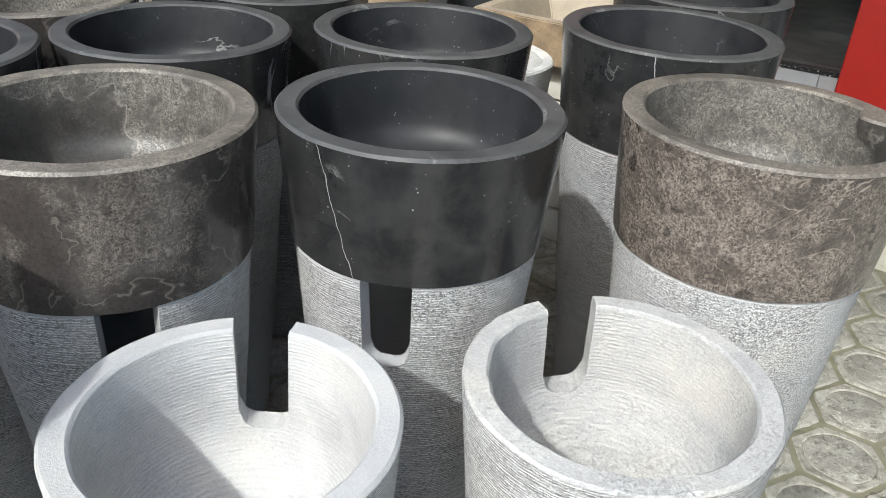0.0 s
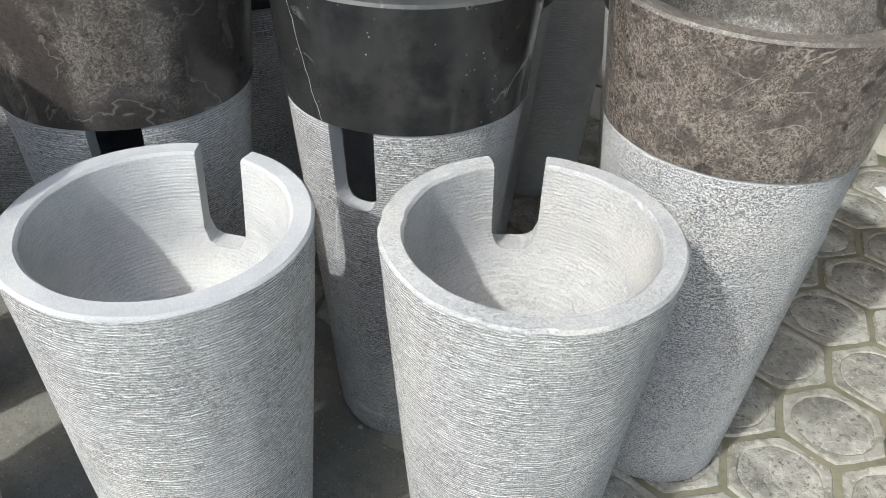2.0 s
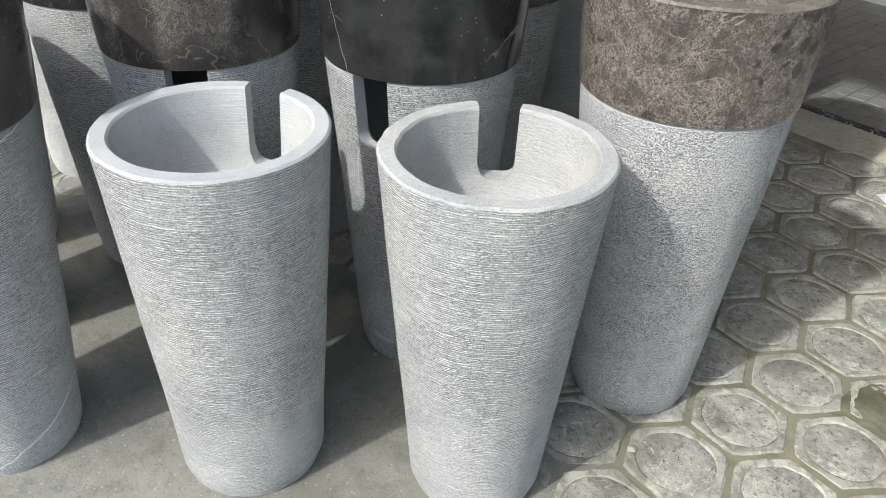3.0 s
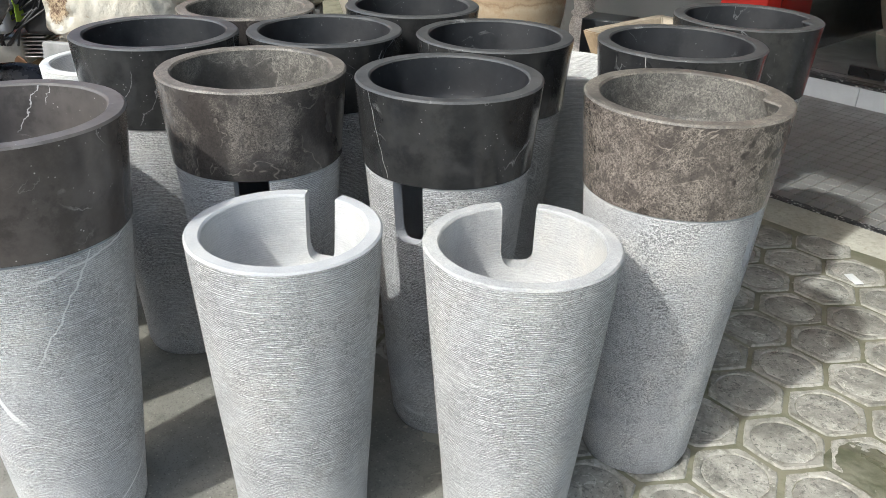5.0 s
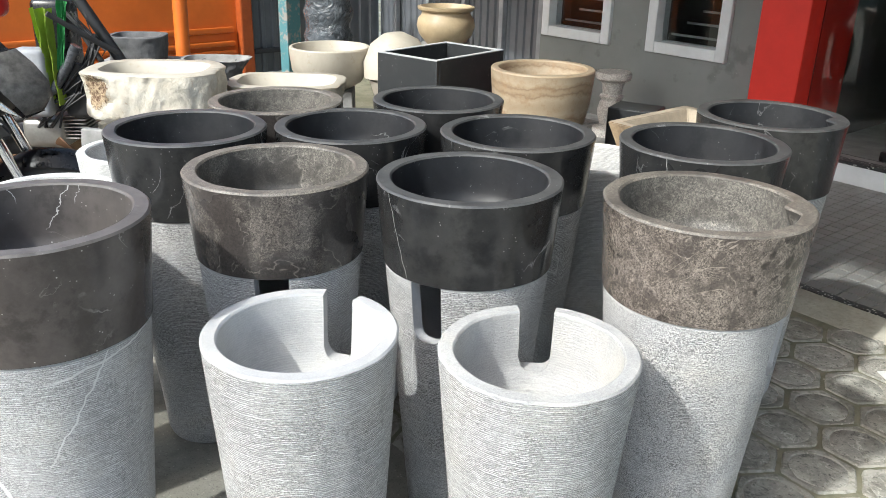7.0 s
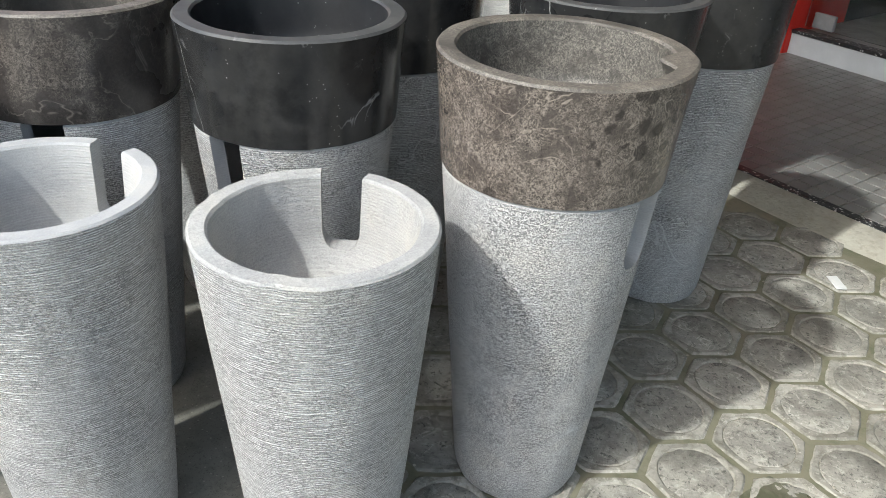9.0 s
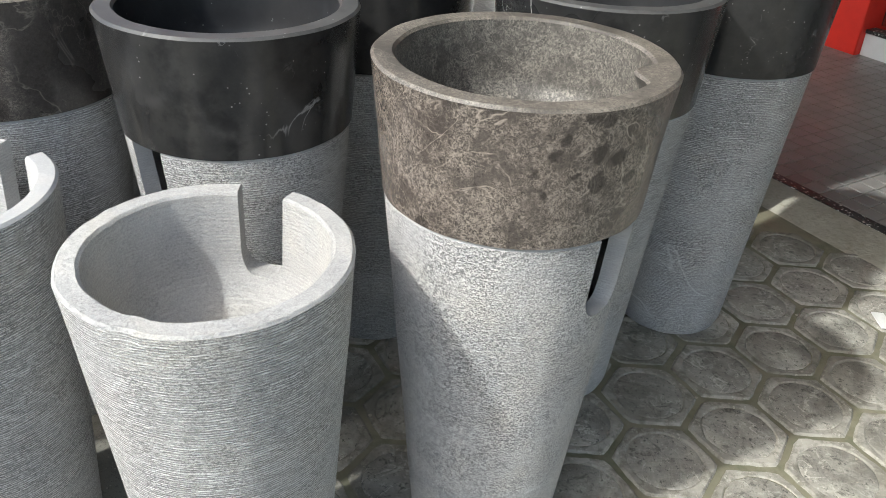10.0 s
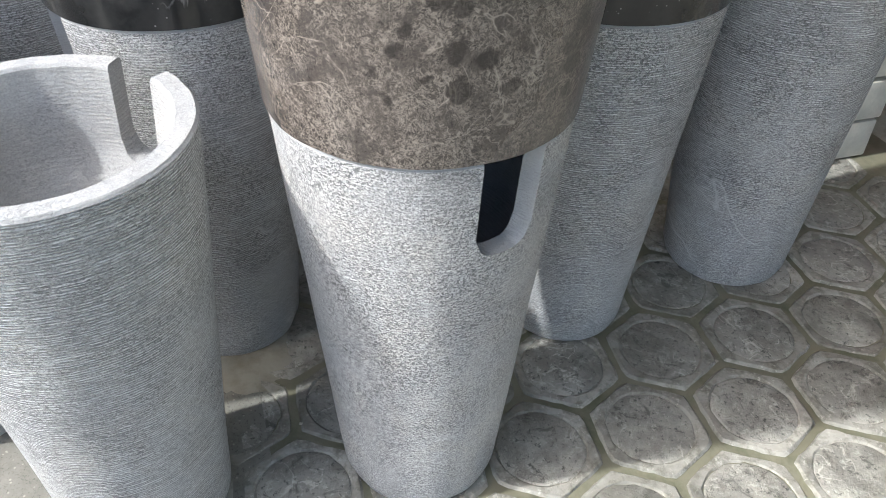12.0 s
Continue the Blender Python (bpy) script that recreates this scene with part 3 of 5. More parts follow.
for k, (a, b) in enumerate(WIN, 1):
    w = tagged(new(f"window_{k}"), "white-framed window with a pane and a dark-toned room behind", "window", kind="structure")
    y0, y1, fw = WALL_Y - 0.03, WALL_Y + 0.12, 0.075
    part("window_frame", boxed((a, y0, Z0), (a + fw, y1, Z1), 0.004), FRAME_WHITE, w)
    part("window_frame", boxed((b - fw, y0, Z0), (b, y1, Z1), 0.004), FRAME_WHITE, w)
    part("window_frame", boxed((a + fw, y0, Z1 - fw), (b - fw, y1, Z1), 0.004), FRAME_WHITE, w)
    part("window_sill", boxed((a + fw, y0, Z0), (b - fw, y1, Z0 + fw), 0.004), FRAME_WHITE, w)
    part("pane", boxed((a + fw, WALL_Y + 0.055, Z0 + fw), (b - fw, WALL_Y + 0.061, Z1 - fw)), GLASS, w)
    for i in range(3):
        part("bar", boxed((a + fw + 0.05 * i, WALL_Y + 0.16 + 0.1 * i, Z0 + fw + 0.03 + 0.075 * i), (b - fw - 0.04 * i, WALL_Y + 0.17 + 0.1 * i, Z0 + fw + 0.045 + 0.075 * i)), WINDOW_BAR, w)
    # unseen room walls, coloured dark in place of the shade inside
    part("room_back", boxed((a - 0.1, WALL_Y + 0.9, 0.3), (b + 0.1, WALL_Y + 0.95, 1.6)), ROOM_SHADE, w, "back wall coloured dark for an unlit room")
    part("room_side", boxed((a - 0.12, WALL_Y + 0.15, 0.3), (a - 0.1, WALL_Y + 0.95, 1.6)), ROOM_SHADE, w)
    part("room_side", boxed((b + 0.1, WALL_Y + 0.15, 0.3), (b + 0.12, WALL_Y + 0.95, 1.6)), ROOM_SHADE, w)
    part("room_top", boxed((a - 0.12, WALL_Y + 0.15, 1.6), (b + 0.12, WALL_Y + 0.95, 1.62)), ROOM_SHADE, w)

bm = boxed((-1.94, 4.38, 0.0), (SHOP_X, 4.95, TOP), 0.006)
tagged(part("pillar", bm, RED), "bright red painted square pillar beside the shop", "pillar", kind="structure")
bm = boxed((RED2, 4.38, 0.0), (RED2 + 0.30, 4.95, TOP), 0.006)
tagged(part("pillar", bm, RED), "bright red painted square pillar at the far side of the shop", "pillar", kind="structure")
# added shop walls; their dark colour stands in for the dim interior
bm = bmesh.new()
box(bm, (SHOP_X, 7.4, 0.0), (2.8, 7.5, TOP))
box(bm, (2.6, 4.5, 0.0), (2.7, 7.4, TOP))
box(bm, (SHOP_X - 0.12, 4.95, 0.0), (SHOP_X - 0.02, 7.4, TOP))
tagged(part("wall_shop", bm, ROOM_SHADE, smooth=0), "inner shop walls coloured dark for the unlit interior", "wall", kind="structure")
# unseen canopy inferred from the shaded wall; edges stepped to steer its shadow
bm = boxed((-2.6, 0.75, TOP), (3.4, 7.6, TOP + 0.06))
box(bm, (-4.0, 1.6, TOP + 0.001), (-2.6, 7.6, TOP + 0.06))
box(bm, (-5.3, 2.5, TOP + 0.002), (-4.0, 7.6, TOP + 0.06))
tagged(part("ceiling", bm, CEIL, smooth=0), "unseen flat canopy added to shade the shop front", "canopy", kind="structure")
shopfront = tagged(new("shopfront"), "glass shopfront on a white tiled step, dark-toned room behind", "shopfront", kind="structure")
for x, wide in ((SHOP_X + 0.01, 1.27), (RED2 + 0.31, 1.25), (RED2 + 1.57, 1.0)):
    part("pane", boxed((x, STEP_Y + 0.10, 0.165), (x + wide, STEP_Y + 0.11, 2.2)), GLASS, shopfront)
part("header", boxed((SHOP_X, STEP_Y + 0.07, 2.2), (2.6, STEP_Y + 0.15, TOP), 0.005), ROOM_SHADE, shopfront)
HINGE = plain("dark_door_fitting", (0.03, 0.03, 0.03), 0.3, 0.6)
for x in (-1.16, -0.92):
    part("door_fitting", boxed((x, STEP_Y + 0.085, 0.17), (x + 0.20, STEP_Y + 0.125, 0.225), 0.006), HINGE, shopfront, "dark metal bottom door fitting")
part("door_fitting", boxed((SHOP_X + 0.06, STEP_Y + 0.075, 0.17), (SHOP_X + 0.18, STEP_Y + 0.10, 0.25), 0.004), plain("pale_fitting", (0.3, 0.3, 0.3), 0.4), shopfront)

# corrugated sheet gate and the far side of the yard
SHEET = plain("grey_corrugated_sheet", (0.15, 0.16, 0.178), 0.45, 0.2, vary=0.25, scale=2.0)
RAIL = plain("pale_gate_rail", (0.34, 0.36, 0.39), 0.4, 0.2)
gate = tagged(new("gate"), "grey corrugated metal gate with pale upright rails", "gate", kind="structure")


def corrugated(x0, x1, y, h, step=0.09, deep=0.018):
    bm = bmesh.new()
    pts, x, k = [], x0, 0
    while x < x1:
        for dx, dy in ((0.0, 0.0), (0.3, 0.0), (0.4, 1.0), (0.9, 1.0)):
            if x + dx * step <= x1:
                pts.append((x + dx * step, y + dy * deep))
        x += step
    lo = [bm.verts.new((a, b, 0.02)) for a, b in pts]
    hi = [bm.verts.new((a, b, h)) for a, b in pts]
    lo2 = [bm.verts.new((a, b + 0.003, 0.02)) for a, b in pts]
    hi2 = [bm.verts.new((a, b + 0.003, h)) for a, b in pts]
    for i in range(len(pts) - 1):
        bm.faces.new((lo[i], lo[i + 1], hi[i + 1], hi[i]))
        bm.faces.new((lo2[i + 1], lo2[i], hi2[i], hi2[i + 1]))
    return bm


part("sheet", corrugated(-6.2, -3.92, WALL_Y + 0.10, 2.7), SHEET, gate, smooth=20)
for x in (-3.97, -4.42, -4.9, -5.4, -5.9):
    part("rail", boxed((x - 0.025, WALL_Y + 0.05, 0.0), (x + 0.025, WALL_Y + 0.10, 2.75), 0.004), RAIL, gate)
bm = corrugated(3.26, WALL_Y + 0.1, 0, 2.7, 0.12, 0.02)
bmesh.ops.transform(bm, matrix=pose(FAR_X, 0, 0, 0, 0, 90), verts=bm.verts)
part("sheet", bm, SHEET, gate, smooth=20)
part("cross_rail", boxed((FAR_X + 0.0, 3.28, 0.20), (FAR_X + 0.05, 3.75, 0.24), 0.004), plain("dark_rail", (0.05, 0.05, 0.055), 0.5, 0.4), gate)

ORANGE = plain("orange_steel_paint", (0.62, 0.145, 0.02), 0.42, vary=0.18, scale=2.5)
# the orange paint toned darker: shade put into the post and pole foot
ORANGE_DARK = plain("shaded_rust_orange_paint", (0.36, 0.075, 0.015), 0.5, vary=0.3)
panel = tagged(new("wall_west"), "orange painted steel panel wall with level ribs", "wall", kind="structure")
part("sheet", boxed((FAR_X - 0.06, -3.0, 0.0), (FAR_X, 3.14, 2.8), 0.004), ORANGE, panel)
for z in (0.14, 0.215, 0.29):
    part("rib", boxed((FAR_X, -3.0, z), (FAR_X + 0.05, 3.10, z + 0.04), 0.012, seg=2), ORANGE, panel)
part("rib", boxed((FAR_X, -3.0, 0.40), (FAR_X + 0.035, 3.10, 0.45), 0.012, seg=2), ORANGE, panel)
part("post", boxed((FAR_X - 0.06, 3.14, 0.0), (FAR_X + 0.10, 3.25, 2.8), 0.01), ORANGE_DARK, panel, "rust-orange steel end post")
pole = thing("pole", "orange painted round steel pole in the yard", "pole", pose(-5.6, 2.40, 0))
part("shaft", bars(0.055, [(0, -0.03, 0), (0, 0, 1.2), (0, 0.03, 2.6)], seg=16), ORANGE, pole)
part("foot", boxed((-0.1, -0.13, 0.0), (0.1, 0.07, 0.02), 0.004), ORANGE_DARK, pole)
m = Mat("flaking_teal_paint")
_c = m.mix(m.ramp(m.noise(9.0, 6, 0.7), (0.50, 0.0), (0.56, 1.0)), (0.08, 0.22, 0.25), (0.30, 0.29, 0.27))
TEAL = m.done(_c, 0.7, m.bump(m.noise(9.0, 6, 0.7), 0.4, 0.004))
post = thing("post", "flaking teal painted wooden post", "post", pose(-5.86, 3.48, 0, 0, 0, 20))
part("shaft", boxed((-0.05, -0.09, 0.0), (0.05, 0.09, 2.6), 0.006), TEAL, post)

# unseen wall, added for reflections in the basins and for bounce light
bm = boxed((-14, -9.2, 0.0), (14, -9.0, 2.6))
tagged(part("wall_south", bm, plain("added_wall_plaster", (0.55, 0.54, 0.52), 0.85, vary=0.2, scale=1.0), smooth=0), "unseen plain wall added behind the camera for reflections and bounce", "wall", kind="structure")



# ---- pedestal sinks ----
def shell(bm, radius, H, thick, floor_z, notch=None, z0=0.0, chip=0.0, seed=0, mats=(0, 1, 0), deck=None, seg=88, steps=26, bowl_shape=False):
    """A hollow tapering stone body. radius(z) is its outer radius, notch is (angle, width, bottom) in degrees and metres,
    deck an angle at which the rim widens for a tap. Materials: outside, rim, inside."""
    rnd = random.Random(seed)
    off = Vector((rnd.random() * 9, rnd.random() * 9, 0))
    angs, inside = [], set()
    if notch:
        half = notch[1] / 2 / radius(H)
        a0, a1 = radians(notch[0]) - half, radians(notch[0]) + half
        k = 10
        for i in range(k + 1):
            angs.append(a0 + (a1 - a0) * i / k)
            if 0 < i < k:
                inside.add(i)
        rest = 2 * math.pi - (a1 - a0)
        angs += [a1 + rest * i / seg for i in range(1, seg)]
        rc = notch[1] * 0.34
        zb = notch[2] + rc
        def bottom(i):
            u = abs(i - k / 2) / (k / 2)
            d = max(0.0, u - 0.30) / 0.70
            return notch[2] + rc * (1 - math.sqrt(max(0.0, 1 - d * d)))
    else:
        angs = [2 * math.pi * i / seg for i in range(seg)]
        zb = max((z0 + H) / 2, floor_z + 0.6 * (H - floor_z))
    n = len(angs)
    bev = 0.004
    low = [z0 + (zb - z0) * (j / steps) for j in range(steps + 1)]
    high = [zb + (H - bev - zb) * (j / 10) for j in range(1, 11)]
    kb = len(low) - 1

    def grown(a, z, r):
        d = 0.0016 * noise.noise(Vector((math.cos(a) * 3, math.sin(a) * 3, z * 7)) + off)
        if chip and z > H - 0.02:
            c = noise.noise(Vector((math.cos(a) * 9, math.sin(a) * 9, 4.0)) + off)
            d -= chip * max(0.0, c - 0.2)
        return r + d

    def widen(a):
        if deck is None:
            return 0.0
        k = (a - radians(deck) + math.pi) % (2 * math.pi) - math.pi
        return max(0.0, 1 - (k / 0.21) ** 2)

    def vert(a, r, z):
        return bm.verts.new((r * math.cos(a), r * math.sin(a), z))

    outer, inner = [], []
    dish = lambda q: (1 - (1 - min(1.0, q)) ** 2.3) ** (1 / 2.3) if bowl_shape else 1.0
    flo = [floor_z + (zb - floor_z) * q for q in ((0.001, 0.006, 0.02, 0.05, 0.11, 0.2, 0.33, 0.5, 0.7, 0.85, 1.0) if bowl_shape else (0.0, 0.12, 0.28, 0.5, 0.75, 1.0))]
    ki = len(flo) - 1
    for i, a in enumerate(angs):
        top = bottom(i) if i in inside else None
        w = widen(a)
        zs = low + ([] if i in inside else high)
        col = []
        for j, z in enumerate(zs):
            z = top if top is not None and j == kb else min(z, top - 0.003) if top is not None and z > top - 0.003 else z
            rr = grown(a, z, radius(z) + 0.002 * w * max(0.0, (z - H + 0.05) / 0.05))
            col.append(vert(a, rr, z))
        outer.append(col)
        zs = flo + ([] if i in inside else high)
        col = []
        for j, z in enumerate(zs):
            z = top if top is not None and j == ki else min(z, top - 0.003) if top is not None and z > top - 0.003 else z
            q = (z - floor_z) / max(1e-6, zb - floor_z)
            shrink = 0.0 if bowl_shape else 0.030 * max(0.0, 1 - q / 0.45) ** 2
            rr = (radius(z) - thick) * dish(q) - shrink - 0.030 * w * max(0.0, (z - H + 0.05) / 0.05)
            col.append(vert(a, grown(a, z + 3, rr), z))
        inner.append(col)

    def face(vs, k):
        f = bm.faces.new(vs)
        f.material_index = mats[k]

    for i in range(n):
        j = (i + 1) % n
        for cols, kk, which in ((outer, kb, 0), (inner, ki, 2)):
            a, b = cols[i], cols[j]
            for q in range(min(len(a), len(b)) - 1):
                face((a[q], b[q], b[q + 1], a[q + 1]), which)
        full = i not in inside and j not in inside and not (notch and i == 0 and j == 1)
        if full:
            za = [vert(angs[t], (Vector(outer[t][-1].co[:2]).length - bev), H + 0.0008 * noise.noise((angs[t] * 3, seed, 1))) for t in (i, j)]
        if full:
            oa, ob_, ia, ib = outer[i][-1], outer[j][-1], inner[i][-1], inner[j][-1]
            face((oa, ob_, za[1], za[0]), 1)
            zi = [vert(angs[t], (Vector(inner[t][-1].co[:2]).length + bev), H + 0.0008 * noise.noise((angs[t] * 3, seed, 1))) for t in (i, j)]
            face((za[0], za[1], zi[1], zi[0]), 1)
            face((zi[0], zi[1], ib, ia), 1)
        elif notch:
            face((outer[i][kb], outer[j][kb], inner[j][ki], inner[i][ki]), 2)
    if notch:
        for i in (0, 10):
            o, q = outer[i][kb:], inner[i][ki:]
            for t in range(len(o) - 1):
                face((o[t], o[t + 1], q[t + 1], q[t]), 2)
            r0, r1 = Vector(o[-1].co[:2]).length - bev, Vector(q[-1].co[:2]).length + bev
            face((o[-1], vert(angs[i], r0, H), vert(angs[i], r1, H), q[-1]), 2)
    c = bm.verts.new((0, 0, floor_z if bowl_shape else floor_z - 0.045))
    for i in range(n):
        face((inner[i][0], inner[(i + 1) % n][0], c), 2)
    c = bm.verts.new((0, 0, z0))
    for i in range(n):
        face((outer[i][0], outer[(i + 1) % n][0], c), 0)
    bmesh.ops.remove_doubles(bm, verts=bm.verts, dist=2e-5)
    return bm


JOINT_Z = 0.684


def stand_part(sink, r0, R, H, top, stone, inside, notch=None, seed=0, chip=0.0, rim=None, floor_z=None):
    """The pedestal: a hollow cone of combed stone, smooth inside, with a pipe slot where it has one."""
    rad = lambda z: r0 + (R - r0) * z / H - (0.006 * (1 - z / 0.012) ** 2 if z < 0.012 else 0.0)
    bm = shell(bmesh.new(), rad, top, 0.027 if floor_z is None else 0.030, floor_z or 0.43, notch, 0.0, chip, seed, (0, 1, 2), bowl_shape=floor_z is not None)
    if floor_z is None:
        return part("stand", bm, [stone, rim or inside, inside], sink, smooth=32)
    return split_part(("body", "rim", "bowl"), bm, (stone, rim, inside), sink, ("", "smooth sawn rim", "hollowed bowl"))


def basin_part(sink, r0, R, H, stone, rim, seed, deck=None):
    rad = lambda z: r0 + (R - r0) * z / H + 0.0025
    bm = shell(bmesh.new(), rad, H, 0.033, JOINT_Z + 0.062, None, JOINT_Z + 0.0015, 0.0, seed, (0, 1, 2), deck, 96, 10)
    # inner bowls take a darker, rougher version of the outside marble
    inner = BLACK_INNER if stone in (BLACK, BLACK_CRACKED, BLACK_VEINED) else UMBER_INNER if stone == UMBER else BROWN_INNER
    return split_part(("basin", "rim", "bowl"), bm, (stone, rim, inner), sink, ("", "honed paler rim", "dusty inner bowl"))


GROUP = "stone pedestal sinks"
SINKS = [  # x, y, height, rim radius, foot radius, basin, rim, stand stone, slot (angle, width, bottom), tap deck, label
    (-0.579, 0.922, 0.872, 0.200, 0.124, BLACK_CRACKED, BLACK_RIM, STONE_GREY, (-69.6, 0.072, 0.545), None, "polished black marble pedestal sink on slotted grey stone stand"),
    (-0.875, 0.619, 0.876, 0.199, 0.124, BROWN_DARK, BROWN_RIM, STONE_GREY, (-35.5, 0.074, 0.545), None, "mottled brown marble pedestal sink on slotted grey stone stand"),
    (-0.167, 1.188, 0.878, 0.203, 0.126, BROWN, BROWN_RIM, STONE_PITTED, (17.2, 0.086, 0.545), 40.0, "fossil-flecked brown marble pedestal sink with tap deck, pitted stand"),
    (-0.819, 0.102, 0.892, 0.202, 0.120, UMBER, UMBER_RIM, STONE_VEINED, None, None, "dark umber marble pedestal sink on white-veined grey stone stand"),
    (-1.305, 0.600, 0.881, 0.199, 0.126, BLACK, BLACK_RIM, STONE_GREY, None, None, "polished black marble pedestal sink on combed grey stone stand"),
    (-1.152, 0.998, 0.862, 0.203, 0.125, BLACK, BLACK_RIM, STONE_GREY, None, None, "polished black marble pedestal sink on combed grey stone stand"),
    (-0.822, 1.304, 0.867, 0.203, 0.125, BLACK, BLACK_RIM, STONE_GREY, None, None, "polished black marble pedestal sink on combed grey stone stand"),
    (-0.432, 1.567, 0.884, 0.204, 0.118, BLACK_VEINED, BLACK_RIM, STONE_GREY, None, None, "polished black marble pedestal sink with one white vein"),
    (-1.534, 0.982, 0.865, 0.199, 0.125, BROWN_DARK, BROWN_RIM, STONE_GREY, None, None, "mottled brown marble pedestal sink on combed grey stone stand"),
    (-1.269, 1.399, 0.866, 0.201, 0.125, BLACK, BLACK_RIM, STONE_GREY, None, None, "polished black marble pedestal sink on combed grey stone stand"),
    (-0.495, 1.993, 0.886, 0.202, 0.131, BLACK, BLACK_RIM, STONE_GREY, None, 28.7, "polished black marble pedestal sink with tap deck beside the porch"),
]
for k, (x, y, H, R, r0, stone, rim, body, slot, deck, label) in enumerate(SINKS):
    s = thing("pedestal_sink", label, "sink", pose(x, y, 0), GROUP)
    stand_part(s, r0, R, H, JOINT_Z, body, STONE_SMOOTH, slot, 20 + k)
    basin_part(s, r0, R, H, stone, rim, 40 + k, deck)

OPEN = [
    (-0.495, 0.447, 0.688, 0.179, 0.132, STONE_PALE, STONE_SMOOTH, (120.0, 0.078, 0.548), 0.0, "pale grey stone sink stand with open slotted top"),
    (-0.188, 0.749, 0.682, 0.180, 0.122, STONE_PALE, STONE_HEWN, (135.5, 0.080, 0.556), 0.006, "roughly combed pale stone sink stand with open slotted top"),
    (-1.860, 0.660, 0.690, 0.180, 0.125, STONE_WHITE, STONE_WHITE, None, 0.0, "white stone sink stand with open top"),
    (-1.570, 0.310, 0.690, 0.180, 0.125, STONE_WHITE, STONE_WHITE, None, 0.0, "white stone sink stand with open top"),
    # hidden behind the umber sink, added to shade the black sink's stand behind
    (-1.210, 0.180, 0.690, 0.180, 0.125, STONE_WHITE, STONE_WHITE, None, 0.0, "white stone sink stand with open top"),
    (-0.950, 1.780, 0.690, 0.180, 0.125, STONE_WHITE, STONE_WHITE, None, 0.0, "white stone sink stand with open top"),
]
for k, (x, y, H, R, r0, body, rim, slot, chip, label) in enumerate(OPEN):
    s = thing("sink_stand", label, "sink stand", pose(x, y, 0), "open sink stands")
    stand_part(s, r0, R, H, H, body, STONE_SCRAPED if k == 0 else STONE_HEWN if slot else rim, slot, 60 + k, chip, rim, 0.465 if k == 0 else 0.505)


# ---- silt and litter on the pavers ----
def silt(name, cx, cy, rx, ry, lift, material, label, seed, n=44):
    """A thin skin of dried mud that dips under the pavers at its ragged edge."""
    bm = bmesh.new()
    grid = {}
    for i in range(n + 1):
        for j in range(n + 1):
            u, v = 2 * i / n - 1, 2 * j / n - 1
            d = math.hypot(u, v)
            q = noise.noise((u * 3 + seed, v * 3, 0.3)) * 0.45 + noise.noise((u * 9, v * 9 + seed, 0.7)) * 0.22
            z = lift * (1 - d * d * 1.15 + q * 1.3)
            grid[i, j] = bm.verts.new((cx + rx * u, cy + ry * v, max(-0.010, min(0.0035, z) + 0.0006 * noise.noise((u * 40, v * 40, 1.1)))))
    for i in range(n):
        for j in range(n):
            bm.faces.new((grid[i, j], grid[i + 1, j], grid[i + 1, j + 1], grid[i, j + 1]))
    return tagged(part(name, bm, material, smooth=60), label, "mud", kind="stuff")


m = Mat("dried_grey_silt")
_c = m.mix(m.ramp(m.noise(3.0, 6, 0.65), (0.35, 0.0), (0.65, 1.0)), (0.155, 0.148, 0.125), (0.255, 0.246, 0.215))
_c = m.mix(m.ramp(m.noise(22.0, 5, 0.7), (0.5, 0.0), (0.68, 0.6)), _c, (0.11, 0.107, 0.09))
_c = m.mix(m.ramp(m.noise(210.0, 4, 0.75), (0.36, 0.7), (0.44, 0.0)), _c, (0.07, 0.066, 0.055))
_c = m.mix(m.ramp(m.voro(70.0), (0.10, 0.55), (0.17, 0.0)), _c, (0.42, 0.40, 0.34))
SILT = m.done(_c, m.ramp(m.noise(2.0, 4), (0.42, 0.35), (0.58, 0.8)), m.bump(m.noise(90.0, 5, 0.7), 0.35, 0.003))
m = Mat("wet_mossy_mud")
_c = m.mix(m.ramp(m.noise(14.0, 6, 0.7), (0.4, 0.0), (0.6, 1.0)), (0.085, 0.088, 0.055), (0.15, 0.145, 0.105))
MOSS = m.done(_c, m.ramp(m.noise(6.0, 4), (0.42, 0.22), (0.58, 0.7)), m.bump(m.noise(90.0, 5, 0.7), 0.3, 0.003))
silt("dried_mud", -0.80, 0.36, 1.00, 0.58, 0.0042, SILT, "thin grey silt dried over the pavers", 2.2)
silt("wet_mud", 0.29, 1.54, 0.12, 0.085, 0.006, MOSS, "wet mossy mud lying over one paver", 7.1, 40)
silt("sandy_mud", -0.49, 0.90, 0.13, 0.11, 0.008, SAND, "loose brown sand between two stands", 3.3, 24)
bm = boxed((-0.035, -0.016, 0.0), (0.035, 0.016, 0.004), 0.001, pose(0, 0, 0, 0, 0, -35))
ob = part("paper_scrap", bm, plain("white_paper", (0.75, 0.75, 0.73), 0.8))
ob.location = (-0.175, 2.451, 0.003)
tagged(ob, "small white paper scrap lying on a paver", "litter")
bm = bmesh.new()
lathe(bm, [(0.0, 0.0), (0.008, 0.001), (0.010, 0.004), (0.006, 0.007), (0.0, 0.008)], 10, wobble=0.3)
peb = part("pebble", bm, SAND)
tagged(peb, "small sandy pebble lying on the pavers", "pebble", "loose pebbles")
peb.location = (-0.02, 1.02, 0.002)
